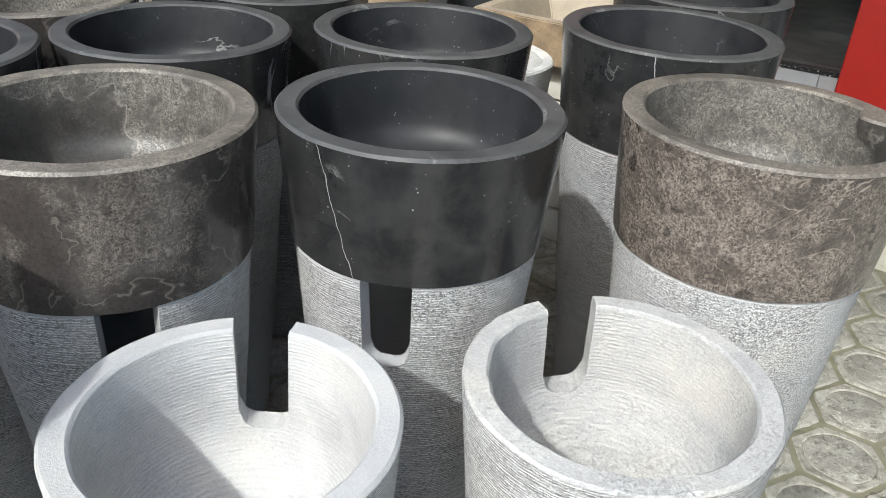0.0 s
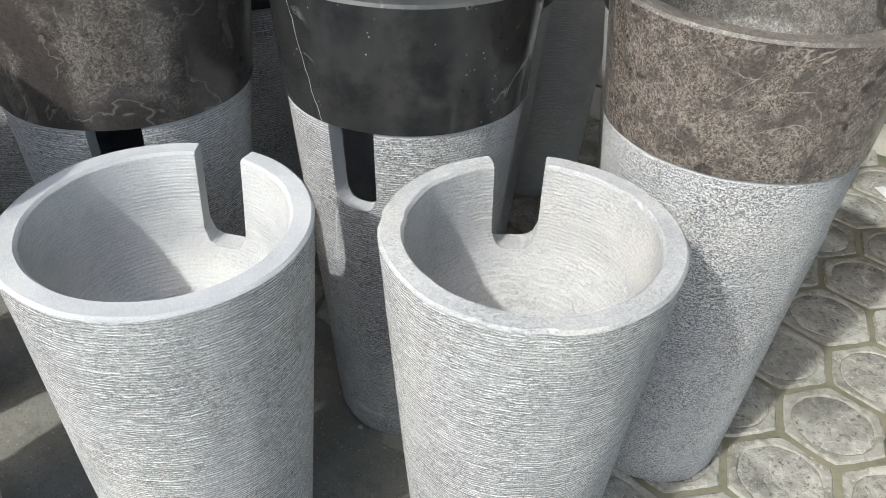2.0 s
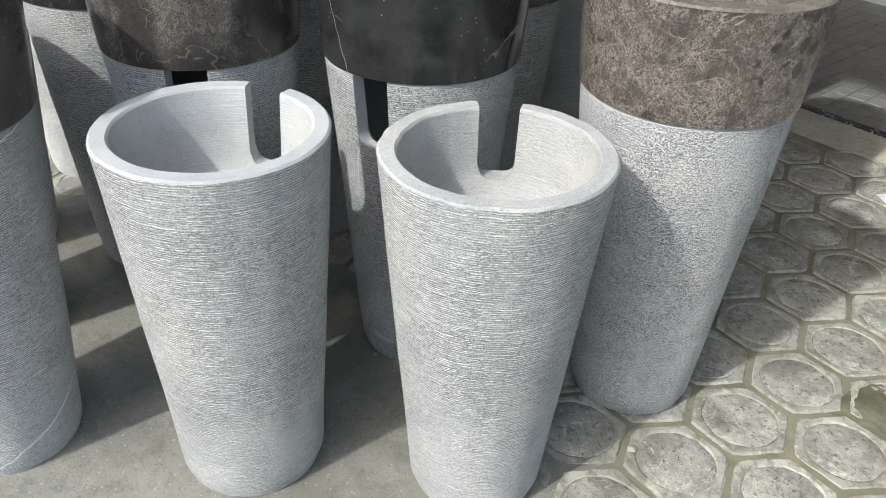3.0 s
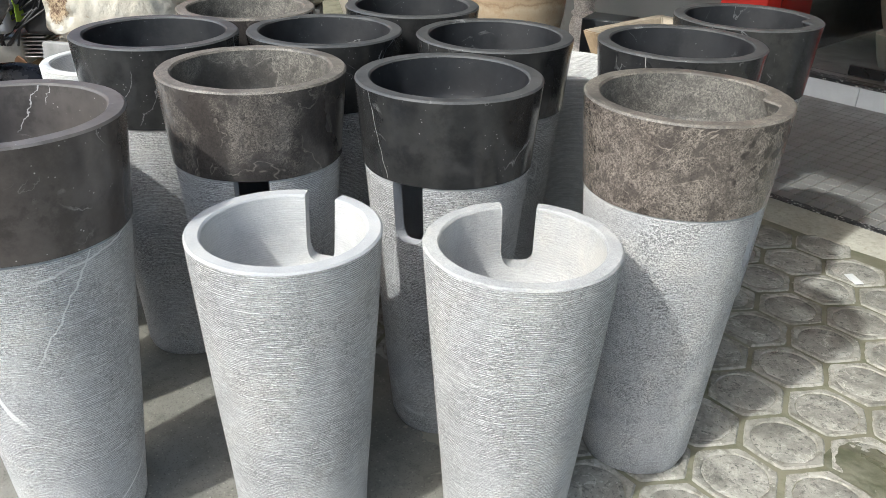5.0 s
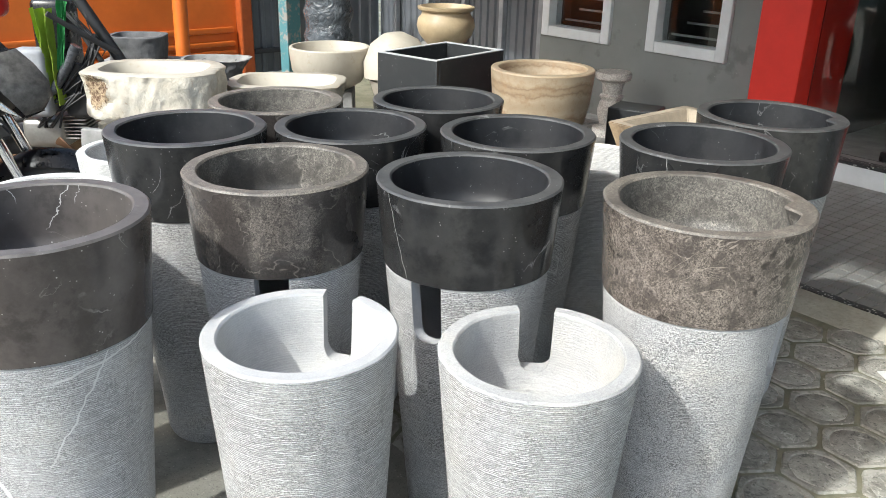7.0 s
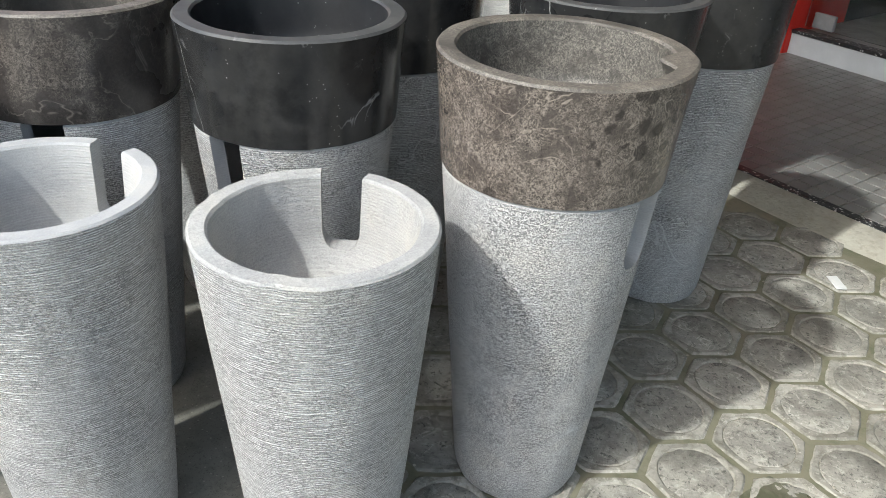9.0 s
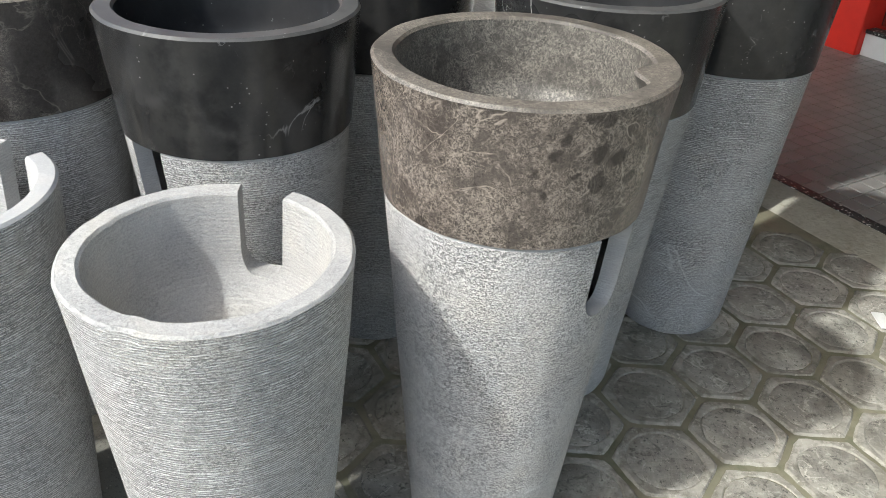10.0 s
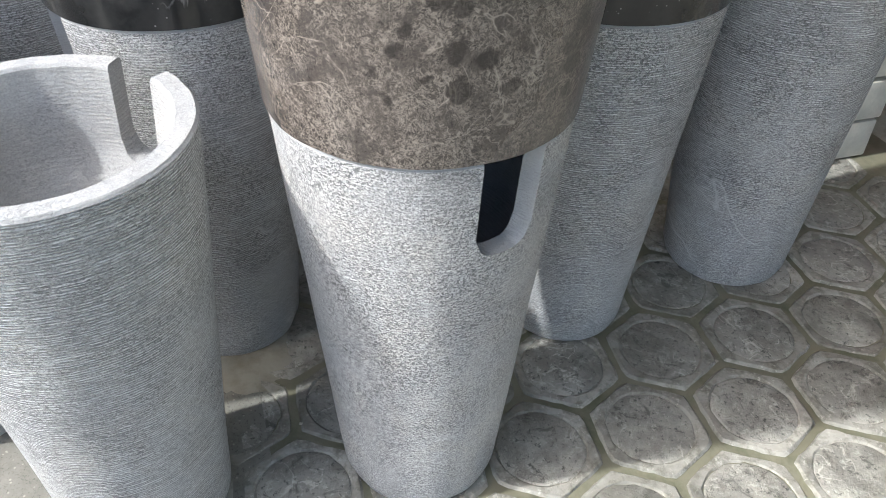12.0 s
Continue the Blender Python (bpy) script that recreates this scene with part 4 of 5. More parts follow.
for k in range(26):
    rnd = random.Random(k + 5)
    s = rnd.uniform(0.15, 0.6)
    copy_thing(peb, pose(rnd.uniform(-0.75, 0.55), rnd.uniform(0.75, 2.55), 0.001, 0, 0, rnd.uniform(0, 360)) @ Matrix.Scale(s, 4))

# ---- stone wares of the yard ----
CREAM = Mat("cream_limestone").shifted()
m = CREAM
_c = m.mix(m.ramp(m.noise(5.0, 6, 0.65), (0.35, 0.0), (0.65, 1.0)), (0.40, 0.35, 0.26), (0.54, 0.49, 0.39))
_c = m.mix(m.ramp(m.noise(20.0, 5, 0.7), (0.55, 0.0), (0.68, 0.6)), _c, (0.36, 0.27, 0.16))
CREAM = m.done(_c, 0.75, m.bump(m.noise(26.0, 7, 0.75), 0.9, 0.02))
m = Mat("freshly_hewn_limestone").shifted()
_c = m.mix(m.ramp(m.noise(9.0, 6, 0.7), (0.38, 0.0), (0.60, 1.0)), (0.54, 0.485, 0.39), (0.70, 0.655, 0.56))
_c = m.mix(m.ramp(m.noise(17.0, 6, 0.75, 0.4), (0.62, 0.0), (0.68, 0.6)), _c, (0.33, 0.22, 0.12))
_d = m.n("ShaderNodeVectorMath", i0=m.raw, i1=(-0.20, -0.165, 0.115))
_d.operation = "DISTANCE"
_k = m.ramp(m.math("ADD", _d.outputs["Value"], m.math("MULTIPLY", m.noise(38.0, 6, 0.7), 0.09)), (0.105, 0.95), (0.120, 0.0))
_r = m.mix(m.ramp(m.noise(70.0, 6, 0.75), (0.42, 0.0), (0.58, 1.0)), (0.10, 0.045, 0.018), (0.50, 0.38, 0.24))
_c = m.mix(_k, _c, _r)
HEWN_CREAM = m.done(_c, 0.85, m.bump(m.noise(30.0, 8, 0.7), 0.8, 0.012))
m = Mat("honed_cream_marble").shifted()
_c = m.mix(m.ramp(m.noise(4.0, 6, 0.6, 0.5), (0.35, 0.0), (0.68, 1.0)), (0.36, 0.325, 0.265), (0.47, 0.435, 0.365))
CREAM_SMOOTH = m.done(m.mix(m.ramp(m.noise(30.0, 4), (0.58, 0.0), (0.7, 0.4)), _c, (0.33, 0.27, 0.19)), 0.5, m.bump(m.noise(30.0, 3), 0.05, 0.002))
m = Mat("banded_tan_onyx").shifted()
_w = m.n("ShaderNodeTexWave", Vector=m.co, Scale=2.6, Distortion=2.4, Detail=6.0, Detail_Scale=3.0, Detail_Roughness=0.7)
_w.bands_direction = "Z"
_c = m.ramp(_w.outputs["Fac"], (0.0, (0.32, 0.25, 0.17)), (0.45, (0.38, 0.305, 0.215)), (0.70, (0.33, 0.255, 0.17)), (0.86, (0.23, 0.16, 0.10)), (1.0, (0.33, 0.25, 0.165)))
ONYX = m.done(m.mix(m.ramp(m.noise(36.0, 6, 0.75), (0.5, 0.0), (0.64, 0.55)), _c, (0.27, 0.17, 0.09)), 0.4, m.bump(m.noise(40.0, 5), 0.1, 0.002))
SPLIT = plain("split_tan_stone", (0.36, 0.26, 0.16), 0.9, vary=0.55, scale=16.0, bump=1.0, bump_scale=30.0)
TERRAZZO = Mat("pale_terrazzo").shifted()
m = TERRAZZO
TERRAZZO = m.done(m.mix(m.ramp(m.noise(120.0, 3), (0.42, 0.0), (0.58, 1.0)), (0.33, 0.31, 0.285), (0.54, 0.51, 0.475)), 0.6, m.bump(m.noise(90.0, 3), 0.2, 0.002))
DARK_STONE = plain("dark_andesite", (0.115, 0.115, 0.118), 0.8, vary=0.4, scale=18.0, bump=0.5, bump_scale=70.0)
MID_STONE = plain("grey_andesite", (0.27, 0.265, 0.255), 0.85, vary=0.35, scale=14.0, bump=0.5, bump_scale=70.0)
m = Mat("white_flecked_black_stone").shifted()
_c = m.mix(m.ramp(m.voro(60.0), (0.06, 0.8), (0.14, 0.0)), (0.035, 0.037, 0.038), (0.40, 0.41, 0.40))
BOX_STONE = m.done(m.mix(m.ramp(m.noise(14.0, 3), (0.46, 0.0), (0.56, 1.0)), (0.030, 0.032, 0.034), _c), 0.3, m.bump(m.noise(30.0, 3), 0.04, 0.002))


def rough_basin(bm, a, b, h, seg=72, power=3.2, rim=0.04, rough=0.02, seed=0.0, deep=0.6, flare=1.0, taper=0.1):
    """A hewn block basin: squarish outline, broken outside, smooth hollow. Slots: 0 outside, 1 rim and hollow."""
    def ring(fa, fb, z, jag):
        out = []
        for i in range(seg):
            t = 2 * math.pi * i / seg
            c, s = math.cos(t), math.sin(t)
            r = (abs(c) ** power + abs(s) ** power) ** (-1 / power)
            p = Vector((fa * r * c, fb * r * s, z))
            k = noise.noise(Vector((c * 3 + seed, s * 3, z * 14))) + 0.6 * noise.noise(Vector((c * 9 + seed, s * 9, z * 30))) + 0.45 * noise.noise(Vector((c * 24, s * 24 + seed, z * 75)))
            p.x += jag * k * c
            p.y += jag * k * s
            p.z += 0.25 * jag * noise.noise(Vector((c * 5, s * 5 + seed, 2.0)))
            out.append(bm.verts.new(p))
        return out
    rings = [ring(a * (0.96 - taper) / flare, b * (0.96 - taper) / flare, 0.0, rough)]
    steps = (0.05, 0.12, 0.2, 0.3, 0.4, 0.5, 0.6, 0.7, 0.79, 0.86, 0.92, 0.97)
    for q in steps:
        rings.append(ring(a * (1 - taper + taper * q) / (1 + (flare - 1) * (1 - q)), b * (1 - taper + taper * q) / (1 + (flare - 1) * (1 - q)), h * q, rough * (1.0 if q < 0.8 else 0.7)))
    rings += [ring(a - rim * 0.15, b - rim * 0.15, h, rough * 0.55), ring(a - rim, b - rim, h, 0.0), ring(a - rim * 1.3, b - rim * 1.3, h - 0.02, 0.0), ring((a - rim) * 0.75, (b - rim) * 0.75, h * (1 - deep), 0.0), ring((a - rim) * 0.3, (b - rim) * 0.3, h * (1 - deep) - 0.01, 0.0)]
    for k, (p, q) in enumerate(zip(rings, rings[1:])):
        for i in range(seg):
            j = (i + 1) % seg
            bm.faces.new((p[i], p[j], q[j], q[i])).material_index = 0 if k < len(steps) else 1
    bm.faces.new(rings[-1]).material_index = 1
    bm.faces.new(rings[0][::-1])
    return bm


def support(x, y, top, w, d, yaw, material, label, layers=3):
    """A stack of stone blocks that carries a ware."""
    s = thing("stone_stack", label, "stone blocks", pose(x, y, 0, 0, 0, yaw), "stone block stacks")
    for k in range(layers):
        rnd = random.Random(int(x * 100) * 7 + k)
        z0, z1 = top * k / layers, top * (k + 1) / layers
        dx, dy = 0.012 * rnd.uniform(-1, 1), 0.012 * rnd.uniform(-1, 1)
        part("block", boxed((-w / 2 + dx, -d / 2 + dy, z0), (w / 2 + dx, d / 2 + dy, z1 - 0.003), 0.008, seg=2), material, s)
    return s


b = thing("hewn_basin", "rough-hewn cream limestone basin with a rusty hollow", "basin", pose(-2.62, 1.03, 0.615, 0, 0, 52))
bm = rough_basin(bmesh.new(), 0.265, 0.20, 0.185, seg=160, rough=0.013, seed=1.3, rim=0.055, taper=0.03)
sunk = set()
for f in bm.faces:
    c = f.calc_center_median()
    if f.material_index == 0 and (c - Vector((-0.20, -0.165, 0.115))).length < 0.07 + 0.03 * noise.noise(c * 40):
        sunk |= {v for v in f.verts if 0.03 < v.co.z < 0.165}
for v in sunk:
    k = 0.955 + 0.03 * noise.noise(v.co * 60)
    v.co.x, v.co.y = v.co.x * k, v.co.y * k
split_part(("body", "hollow"), bm, (HEWN_CREAM, CREAM_SMOOTH), b, ("", "smooth cream hollow and rim"), 40)
support(-2.64, 1.05, 0.615, 0.40, 0.30, 52, CREAM, "stack of cream limestone blocks under the hewn basin")
for k, (x, y, z) in enumerate(((-2.47, 0.76, 0.0), (-2.44, 0.79, 0.0))):
    o = part("stone_offcut", boxed((-0.022, -0.05, 0), (0.022, 0.05, 0.66 - 0.14 * k), 0.006), CREAM)
    o.matrix_basis = pose(x, y, z, 2, 3, 40)
    tagged(o, "ribbed yellow limestone offcut standing on end", "stone offcut", "limestone offcuts")
o = part("stone_slab", boxed((-0.12, -0.02, 0), (0.12, 0.02, 0.68), 0.006), MID_STONE)
o.matrix_basis = pose(-2.14, 0.62, 0, -8, 0, 35)
tagged(o, "grey stone slab leaning beside the motorcycle", "stone slab")

b = thing("hewn_basin", "cream marble basin with broken outer edge", "basin", pose(-2.50, 1.56, 0.585, 0, 0, 52))
split_part(("body", "hollow"), rough_basin(bmesh.new(), 0.25, 0.19, 0.13, rough=0.02, seed=4.1, rim=0.04), (CREAM, CREAM_SMOOTH), b, ("", "smooth cream hollow and rim"), 40)
support(-2.50, 1.56, 0.585, 0.34, 0.26, 52, MID_STONE, "stack of grey stone blocks under a marble basin")


def bowl(name, label, x, y, z, R, h, material, thick=0.022, foot=0.45, belly=0.8, group=""):
    s = thing(name, label, "bowl", pose(x, y, z), group)
    bm = bmesh.new()
    prof = [(0, 0), (R * foot, 0), (R * (foot + belly) / 2 + 0.15 * R, h * 0.18), (R * (belly + 0.14), h * 0.45), (R * 0.995, h * 0.8), (R, h - 0.006), (R - 0.005, h), (R - thick + 0.004, h), (R - thick, h - 0.006), (R * 0.92 - thick, h * 0.55), (R * 0.6, h * 0.22), (0, h * 0.16)]
    part("body", lathe(bm, prof, 48, wobble=0.012), material, s)
    return s


bowl("stone_bowl", "smooth cream stone bowl standing on a block", -3.41, 2.35, 0.445, 0.232, 0.24, CREAM_SMOOTH)
support(-3.41, 2.35, 0.445, 0.26, 0.24, 52, MID_STONE, "grey stone block stack under the cream bowl", 2)

s = thing("stacked_bowls", "two cream stone bowls stacked rim to rim", "bowls", pose(-3.03, 2.587, 0.355) @ Matrix.Diagonal((1.12, 1.12, 1.04, 1.0)))
bm = bmesh.new()
lathe(bm, [(0, 0), (0.07, 0), (0.14, 0.07), (0.17, 0.17), (0.155, 0.175), (0.10, 0.1), (0, 0.08)], 40)
part("lower_bowl", bm, CREAM_SMOOTH, s)
bm = bmesh.new()
lathe(bm, [(0, 0.42), (0.05, 0.415), (0.12, 0.37), (0.165, 0.28), (0.172, 0.20), (0.155, 0.195), (0.1, 0.3), (0, 0.36)], 40, m=pose(0, 0, 0, 5, -4, 0))
part("upper_bowl", bm, CREAM_SMOOTH, s)
support(-3.03, 2.587, 0.355, 0.3, 0.24, 52, MID_STONE, "grey stone blocks under stacked bowls", 2)

s = thing("stone_vase", "honey-coloured turned stone vase with flared rim", "vase", pose(-3.13, 2.98, 0.68))
bm = bmesh.new()
lathe(bm, [(0, 0), (0.10, 0), (0.115, 0.01), (0.155, 0.06), (0.172, 0.11), (0.165, 0.15), (0.145, 0.175), (0.142, 0.19), (0.165, 0.205), (0.168, 0.22), (0.15, 0.224), (0.125, 0.19), (0.12, 0.1), (0, 0.06)], 48)
part("body", bm, plain("honey_stone", (0.40, 0.31, 0.19), 0.5, vary=0.25, scale=8.0), s)
support(-3.13, 2.98, 0.68, 0.3, 0.3, 52, MID_STONE, "grey stone block column under the vase", 4)

# black box basin
BX, BY, BYAW = -1.898, 1.905, 10.0
s = thing("box_basin", "white-flecked black stone rectangular box basin", "basin", pose(BX, BY, 0.56, 0, 0, BYAW))
L, W, HH, T = 0.335, 0.455, 0.285, 0.022
for nm, lo, hi in (("front_panel", (-L, 0, 0), (0, T, HH)), ("back_panel", (-L, W - T, 0), (0, W, HH)), ("side_panel", (-T, T, 0), (0, W - T, HH)), ("side_panel", (-L, T, 0), (-L + T, W - T, HH)), ("bottom", (-L + T, T, 0.0), (-T, W - T, 0.05))):
    part(nm, boxed(lo, hi, 0.002), BOX_STONE, s)
EDGE_GREY = plain("sawn_pale_edge", (0.48, 0.49, 0.49), 0.6, vary=0.15)
for lo, hi in (((-L, 0, HH), (0, T, HH + 0.003)), ((-L, W - T, HH), (0, W, HH + 0.003)), ((-T, T, HH), (0, W - T, HH + 0.003)), ((-L, T, HH), (-L + T, W - T, HH + 0.003))):
    part("rim_edge", boxed(lo, hi), EDGE_GREY, s, "pale sawn rim")
support(-2.09, 2.13, 0.56, 0.28, 0.34, BYAW, DARK_STONE, "dark stone block stack under the box basin", 3)

# tan round basin
s = thing("round_basin", "tan banded onyx round basin with thick rim", "basin", pose(-1.60, 2.21, 0.55))
bm = bmesh.new()
lathe(bm, [(0, 0), (0.155, 0), (0.165, 0.006), (0.196, 0.15), (0.206, 0.26), (0.208, 0.283), (0.204, 0.288), (0.178, 0.288), (0.174, 0.283), (0.165, 0.2), (0.13, 0.1), (0, 0.07)], 64, mats=[0, 0, 0, 0, 0, 1, 1, 1, 2, 2, 2], wobble=0.006)
split_part(("body", "rim", "bowl"), bm, (ONYX, ONYX, ONYX), s)
support(-1.60, 2.21, 0.55, 0.26, 0.24, 30, DARK_STONE, "dark stone block stack under the tan basin", 3)
o = part("stone_trough", boxed((-0.10, -0.08, 0), (0.10, 0.08, 0.66), 0.004), BOX_STONE)
o.matrix_basis = pose(-1.43, 2.62, 0, 0, 0, 20)
tagged(o, "narrow black stone block standing behind the tan basin", "stone block")

# baluster by the wall
s = thing("stone_baluster", "turned pale terrazzo baluster with round top", "baluster", pose(-2.80, 4.17, 0.03) @ Matrix.Diagonal((1.32, 1.32, 1.03, 1.0)))
part("shaft", lathe(bmesh.new(), [(0, 0), (0.085, 0), (0.085, 0.05), (0.06, 0.06), (0.05, 0.075), (0.062, 0.12), (0.066, 0.17), (0.058, 0.215), (0.048, 0.235), (0.06, 0.25), (0.06, 0.262), (0.047, 0.275), (0.054, 0.33), (0.06, 0.352), (0, 0.352)], 32), TERRAZZO, s)
part("top", lathe(bmesh.new(), [(0, 0.352), (0.062, 0.352), (0.088, 0.372), (0.092, 0.398), (0.084, 0.415), (0, 0.418)], 32), TERRAZZO, s)

# square basin on a stack of split blocks
TAN_STONE = plain("dusty_tan_stone", (0.34, 0.285, 0.215), 0.7, vary=0.3, scale=12.0, bump=0.3)
s = thing("square_basin", "cream stone square basin with flared thick sides", "basin", pose(-0.93, 2.335, 0.585))
bm = bmesh.new()
O, I = 0.235, 0.195
q = [[bm.verts.new((sx * r, sy * r, z)) for sx, sy in ((-1, -1), (1, -1), (1, 1), (-1, 1))] for r, z in ((O * 0.82, 0.0), (O, 0.135), (I, 0.135), (I * 0.7, 0.03))]
for a, c in zip(q, q[1:]):
    for i in range(4):
        bm.faces.new((a[i], a[(i + 1) % 4], c[(i + 1) % 4], c[i]))
bm.faces.new(q[0][::-1])
bm.faces.new(q[3])
bmesh.ops.bevel(bm, geom=list(bm.edges), offset=0.004, segments=2, affect="EDGES")
for f in bm.faces:
    f.normal_update()
    if f.normal.z < 0.2 and f.normal.x > -0.5 and f.calc_center_median().length > 0.2:
        f.material_index = 1
part("body", bm, [TAN_STONE, SPLIT], s)
STAMP = plain("brown_ink", (0.20, 0.09, 0.04), 0.8)
for k in range(3):
    part("stamp_mark", boxed((-0.003, -0.03, 0.0), (0.001, 0.03, 0.006), 0.0, pose(-0.2245, -0.12, 0.085 + 0.014 * k, 0, 17, 0)), STAMP, s)
SAWN_CREAM = plain("sawn_cream_stone", (0.58, 0.55, 0.48), 0.8, vary=0.2, scale=14.0, bump=0.4)
s = thing("stone_stack", "stack of split cream stone blocks under the square basin", "stone blocks", pose(-0.93, 2.40, 0), "stone block stacks")
for k in range(5):
    for j in range(2):
        rnd = random.Random(70 + k * 3 + j)
        w = 0.20 + 0.008 * rnd.uniform(-1, 1) - 0.006 * k
        z0 = k * 0.117
        bm = boxed((-w + 0.02 * rnd.uniform(-1, 1), -0.19 + j * 0.19 + 0.003, z0), (w + 0.012 * rnd.uniform(-1, 1), j * 0.19 - 0.003, z0 + 0.108), 0.006, seg=2)
        part("block", bm, SAWN_CREAM, s)

# dark basin and slabs in front of the orange wall
s = thing("dark_basin", "dark andesite square-sided basin on stone slabs", "basin", pose(-3.90, 1.43, 0.62, 0, 0, 52))
part("body", rough_basin(bmesh.new(), 0.155, 0.135, 0.135, rough=0.01, seed=8.0, rim=0.03), [DARK_STONE, DARK_STONE], s)
support(-3.90, 1.45, 0.62, 0.42, 0.3, 52, MID_STONE, "stack of grey stone slabs under the dark basin", 5)
s = thing("shallow_basin", "shallow grey stone basin with ragged pale rim", "basin", pose(-3.62, 1.75, 0.53, 0, 0, 52))
part("body", rough_basin(bmesh.new(), 0.19, 0.13, 0.11, rough=0.02, seed=6.5, rim=0.02, flare=1.5), [DARK_STONE, MID_STONE], s)
support(-3.62, 1.75, 0.53, 0.22, 0.2, 52, MID_STONE, "grey stone block stack under a shallow basin", 3)

# bundle in plastic wrap
m = Mat("dark_plastic_wrap").shifted()
_n = m.noise(12.0, 5, 0.6, 1.5)
WRAP = m.done(m.mix(m.ramp(_n, (0.4, 0.0), (0.6, 1.0)), (0.045, 0.052, 0.06), (0.10, 0.115, 0.13)), 0.22, m.bump(_n, 0.9, 0.03))
s = thing("wrapped_bundle", "tall bundle wrapped in crumpled dark plastic", "bundle", pose(-3.91, 2.66, 0.0) @ Matrix.Diagonal((1.12, 1.12, 1.0, 1.0)))
prof = [(0, 0)] + [(0.13 + 0.012 * math.sin(k * 2.1), 0.02 + k * 0.05) for k in range(24)] + [(0, 1.2)]
part("wrap", lathe(bmesh.new(), prof, 36, wobble=0.09), WRAP, s)
part("strap", lathe(bmesh.new(), [(0.136, 0.55), (0.142, 0.55), (0.142, 0.57), (0.136, 0.57)], 36), plain("grey_strap", (0.25, 0.25, 0.25), 0.5), s)

# jars set behind the shop glass for the beige stacks that show in it
for k, (x, y) in enumerate(((-1.12, 5.05), (0.25, 5.5))):
    s = thing("jar_stack", "stack of beige stone jars inside the shop", "jars", pose(x, y, 0.134), "stacks of jars")
    z = 0.0
    for j, R in enumerate((0.13, 0.15, 0.165, 0.17)):
        part("jar", lathe(bmesh.new(), [(0, z), (R * 0.6, z), (R * 0.75, z + 0.05), (R, z + 0.17), (R * 1.02, z + 0.195), (R * 0.9, z + 0.2), (0, z + 0.2)], 32), CREAM_SMOOTH, s)
        z += 0.2

# ---- motorcycles ----
M_BLACK = plain("black_gloss_plastic", (0.016, 0.016, 0.018), 0.28, vary=0.3)
M_MATT = plain("black_matt_plastic", (0.028, 0.028, 0.03), 0.6, vary=0.3)
M_GREY = plain("graphite_paint", (0.085, 0.09, 0.10), 0.25, 0.3, vary=0.15)
M_RED = plain("red_motor_paint", (0.62, 0.03, 0.025), 0.25, vary=0.12)
M_CHROME = plain("polished_fork_steel", (0.72, 0.73, 0.75), 0.12, 1.0, vary=0.08)
M_ALU = plain("dull_engine_alloy", (0.36, 0.35, 0.33), 0.42, 0.8, vary=0.3)
M_RUBBER = plain("dusty_tyre_rubber", (0.035, 0.034, 0.032), 0.85)
M_LENS = plain("clear_lamp_lens", (0.24, 0.23, 0.215), 0.08, 0.0, vary=0.5, scale=30.0)
M_WHITE = plain("white_decal", (0.7, 0.7, 0.7), 0.4)


def ring_bm(R, r, m=None, seg=40, k=12, squash=1.0):
    """A ring about the y axis."""
    bm = bmesh.new()
    rows = [[bm.verts.new(((R + r * math.cos(b)) * math.cos(a), squash * r * math.sin(b), (R + r * math.cos(b)) * math.sin(a))) for b in [2 * math.pi * j / k for j in range(k)]] for a in [2 * math.pi * i / seg for i in range(seg)]]
    for i in range(seg):
        for j in range(k):
            bm.faces.new((rows[i][j], rows[(i + 1) % seg][j], rows[(i + 1) % seg][(j + 1) % k], rows[i][(j + 1) % k]))
    if m is not None:
        bmesh.ops.transform(bm, matrix=m, verts=bm.verts)
    return bm


def wheel(bike, x, z, R=0.285, r=0.05):
    w = part("tyre", ring_bm(R - r, r, pose(x, 0, z)), M_RUBBER, bike)
    part("rim", ring_bm(R - 2 * r, 0.016, pose(x, 0, z), 40, 8, 1.6), M_MATT, w)
    for k in range(5):
        a = 2 * math.pi * k / 5 + 0.3
        part("spoke", bars(0.012, [(x, 0, z), (x + (R - 2 * r) * math.cos(a), 0, z + (R - 2 * r) * math.sin(a))]), M_MATT, w)
    part("brake_disc", lathe(bmesh.new(), [(0.05, -0.002), (0.12, -0.002), (0.12, 0.002), (0.05, 0.002), (0.05, -0.002)], 28, m=pose(x, -0.06, z, 90, 0, 0)), M_ALU, w)
    return w


def plate(name, outline, thick, y, material, bike, label="", bend=0.0):
    """A shaped cover in the bike's long plane at side y."""
    bm = slab(bmesh.new(), outline, thick, pose(0, y, 0, bend, 0, 0))
    return part(name, bm, material, bike, label, smooth=50)


bike = thing("motorcycle", "parked motorcycle with red tank shroud and grey nose", "motorcycle", pose(-2.37, 0.53, 0, 0, 0, 58))
wheel(bike, 0.0, 0.285)
wheel(bike, -1.28, 0.285)
bm = bmesh.new()
arc = [radians(a) for a in range(20, 151, 10)]
rows = [[bm.verts.new((0.315 * math.cos(a) * (1 - 0.02 * abs(k)), 0.022 * k, 0.285 + (0.315 - 0.006 * k * k) * math.sin(a))) for k in (-3, -2, -1, 0, 1, 2, 3)] for a in arc]
for a, c in zip(rows, rows[1:]):
    for i in range(6):
        bm.faces.new((a[i], a[i + 1], c[i + 1], c[i]))
bmesh.ops.solidify(bm, geom=list(bm.faces), thickness=0.006)
part("front_fender", bm, M_BLACK, bike, "glossy black front fender")
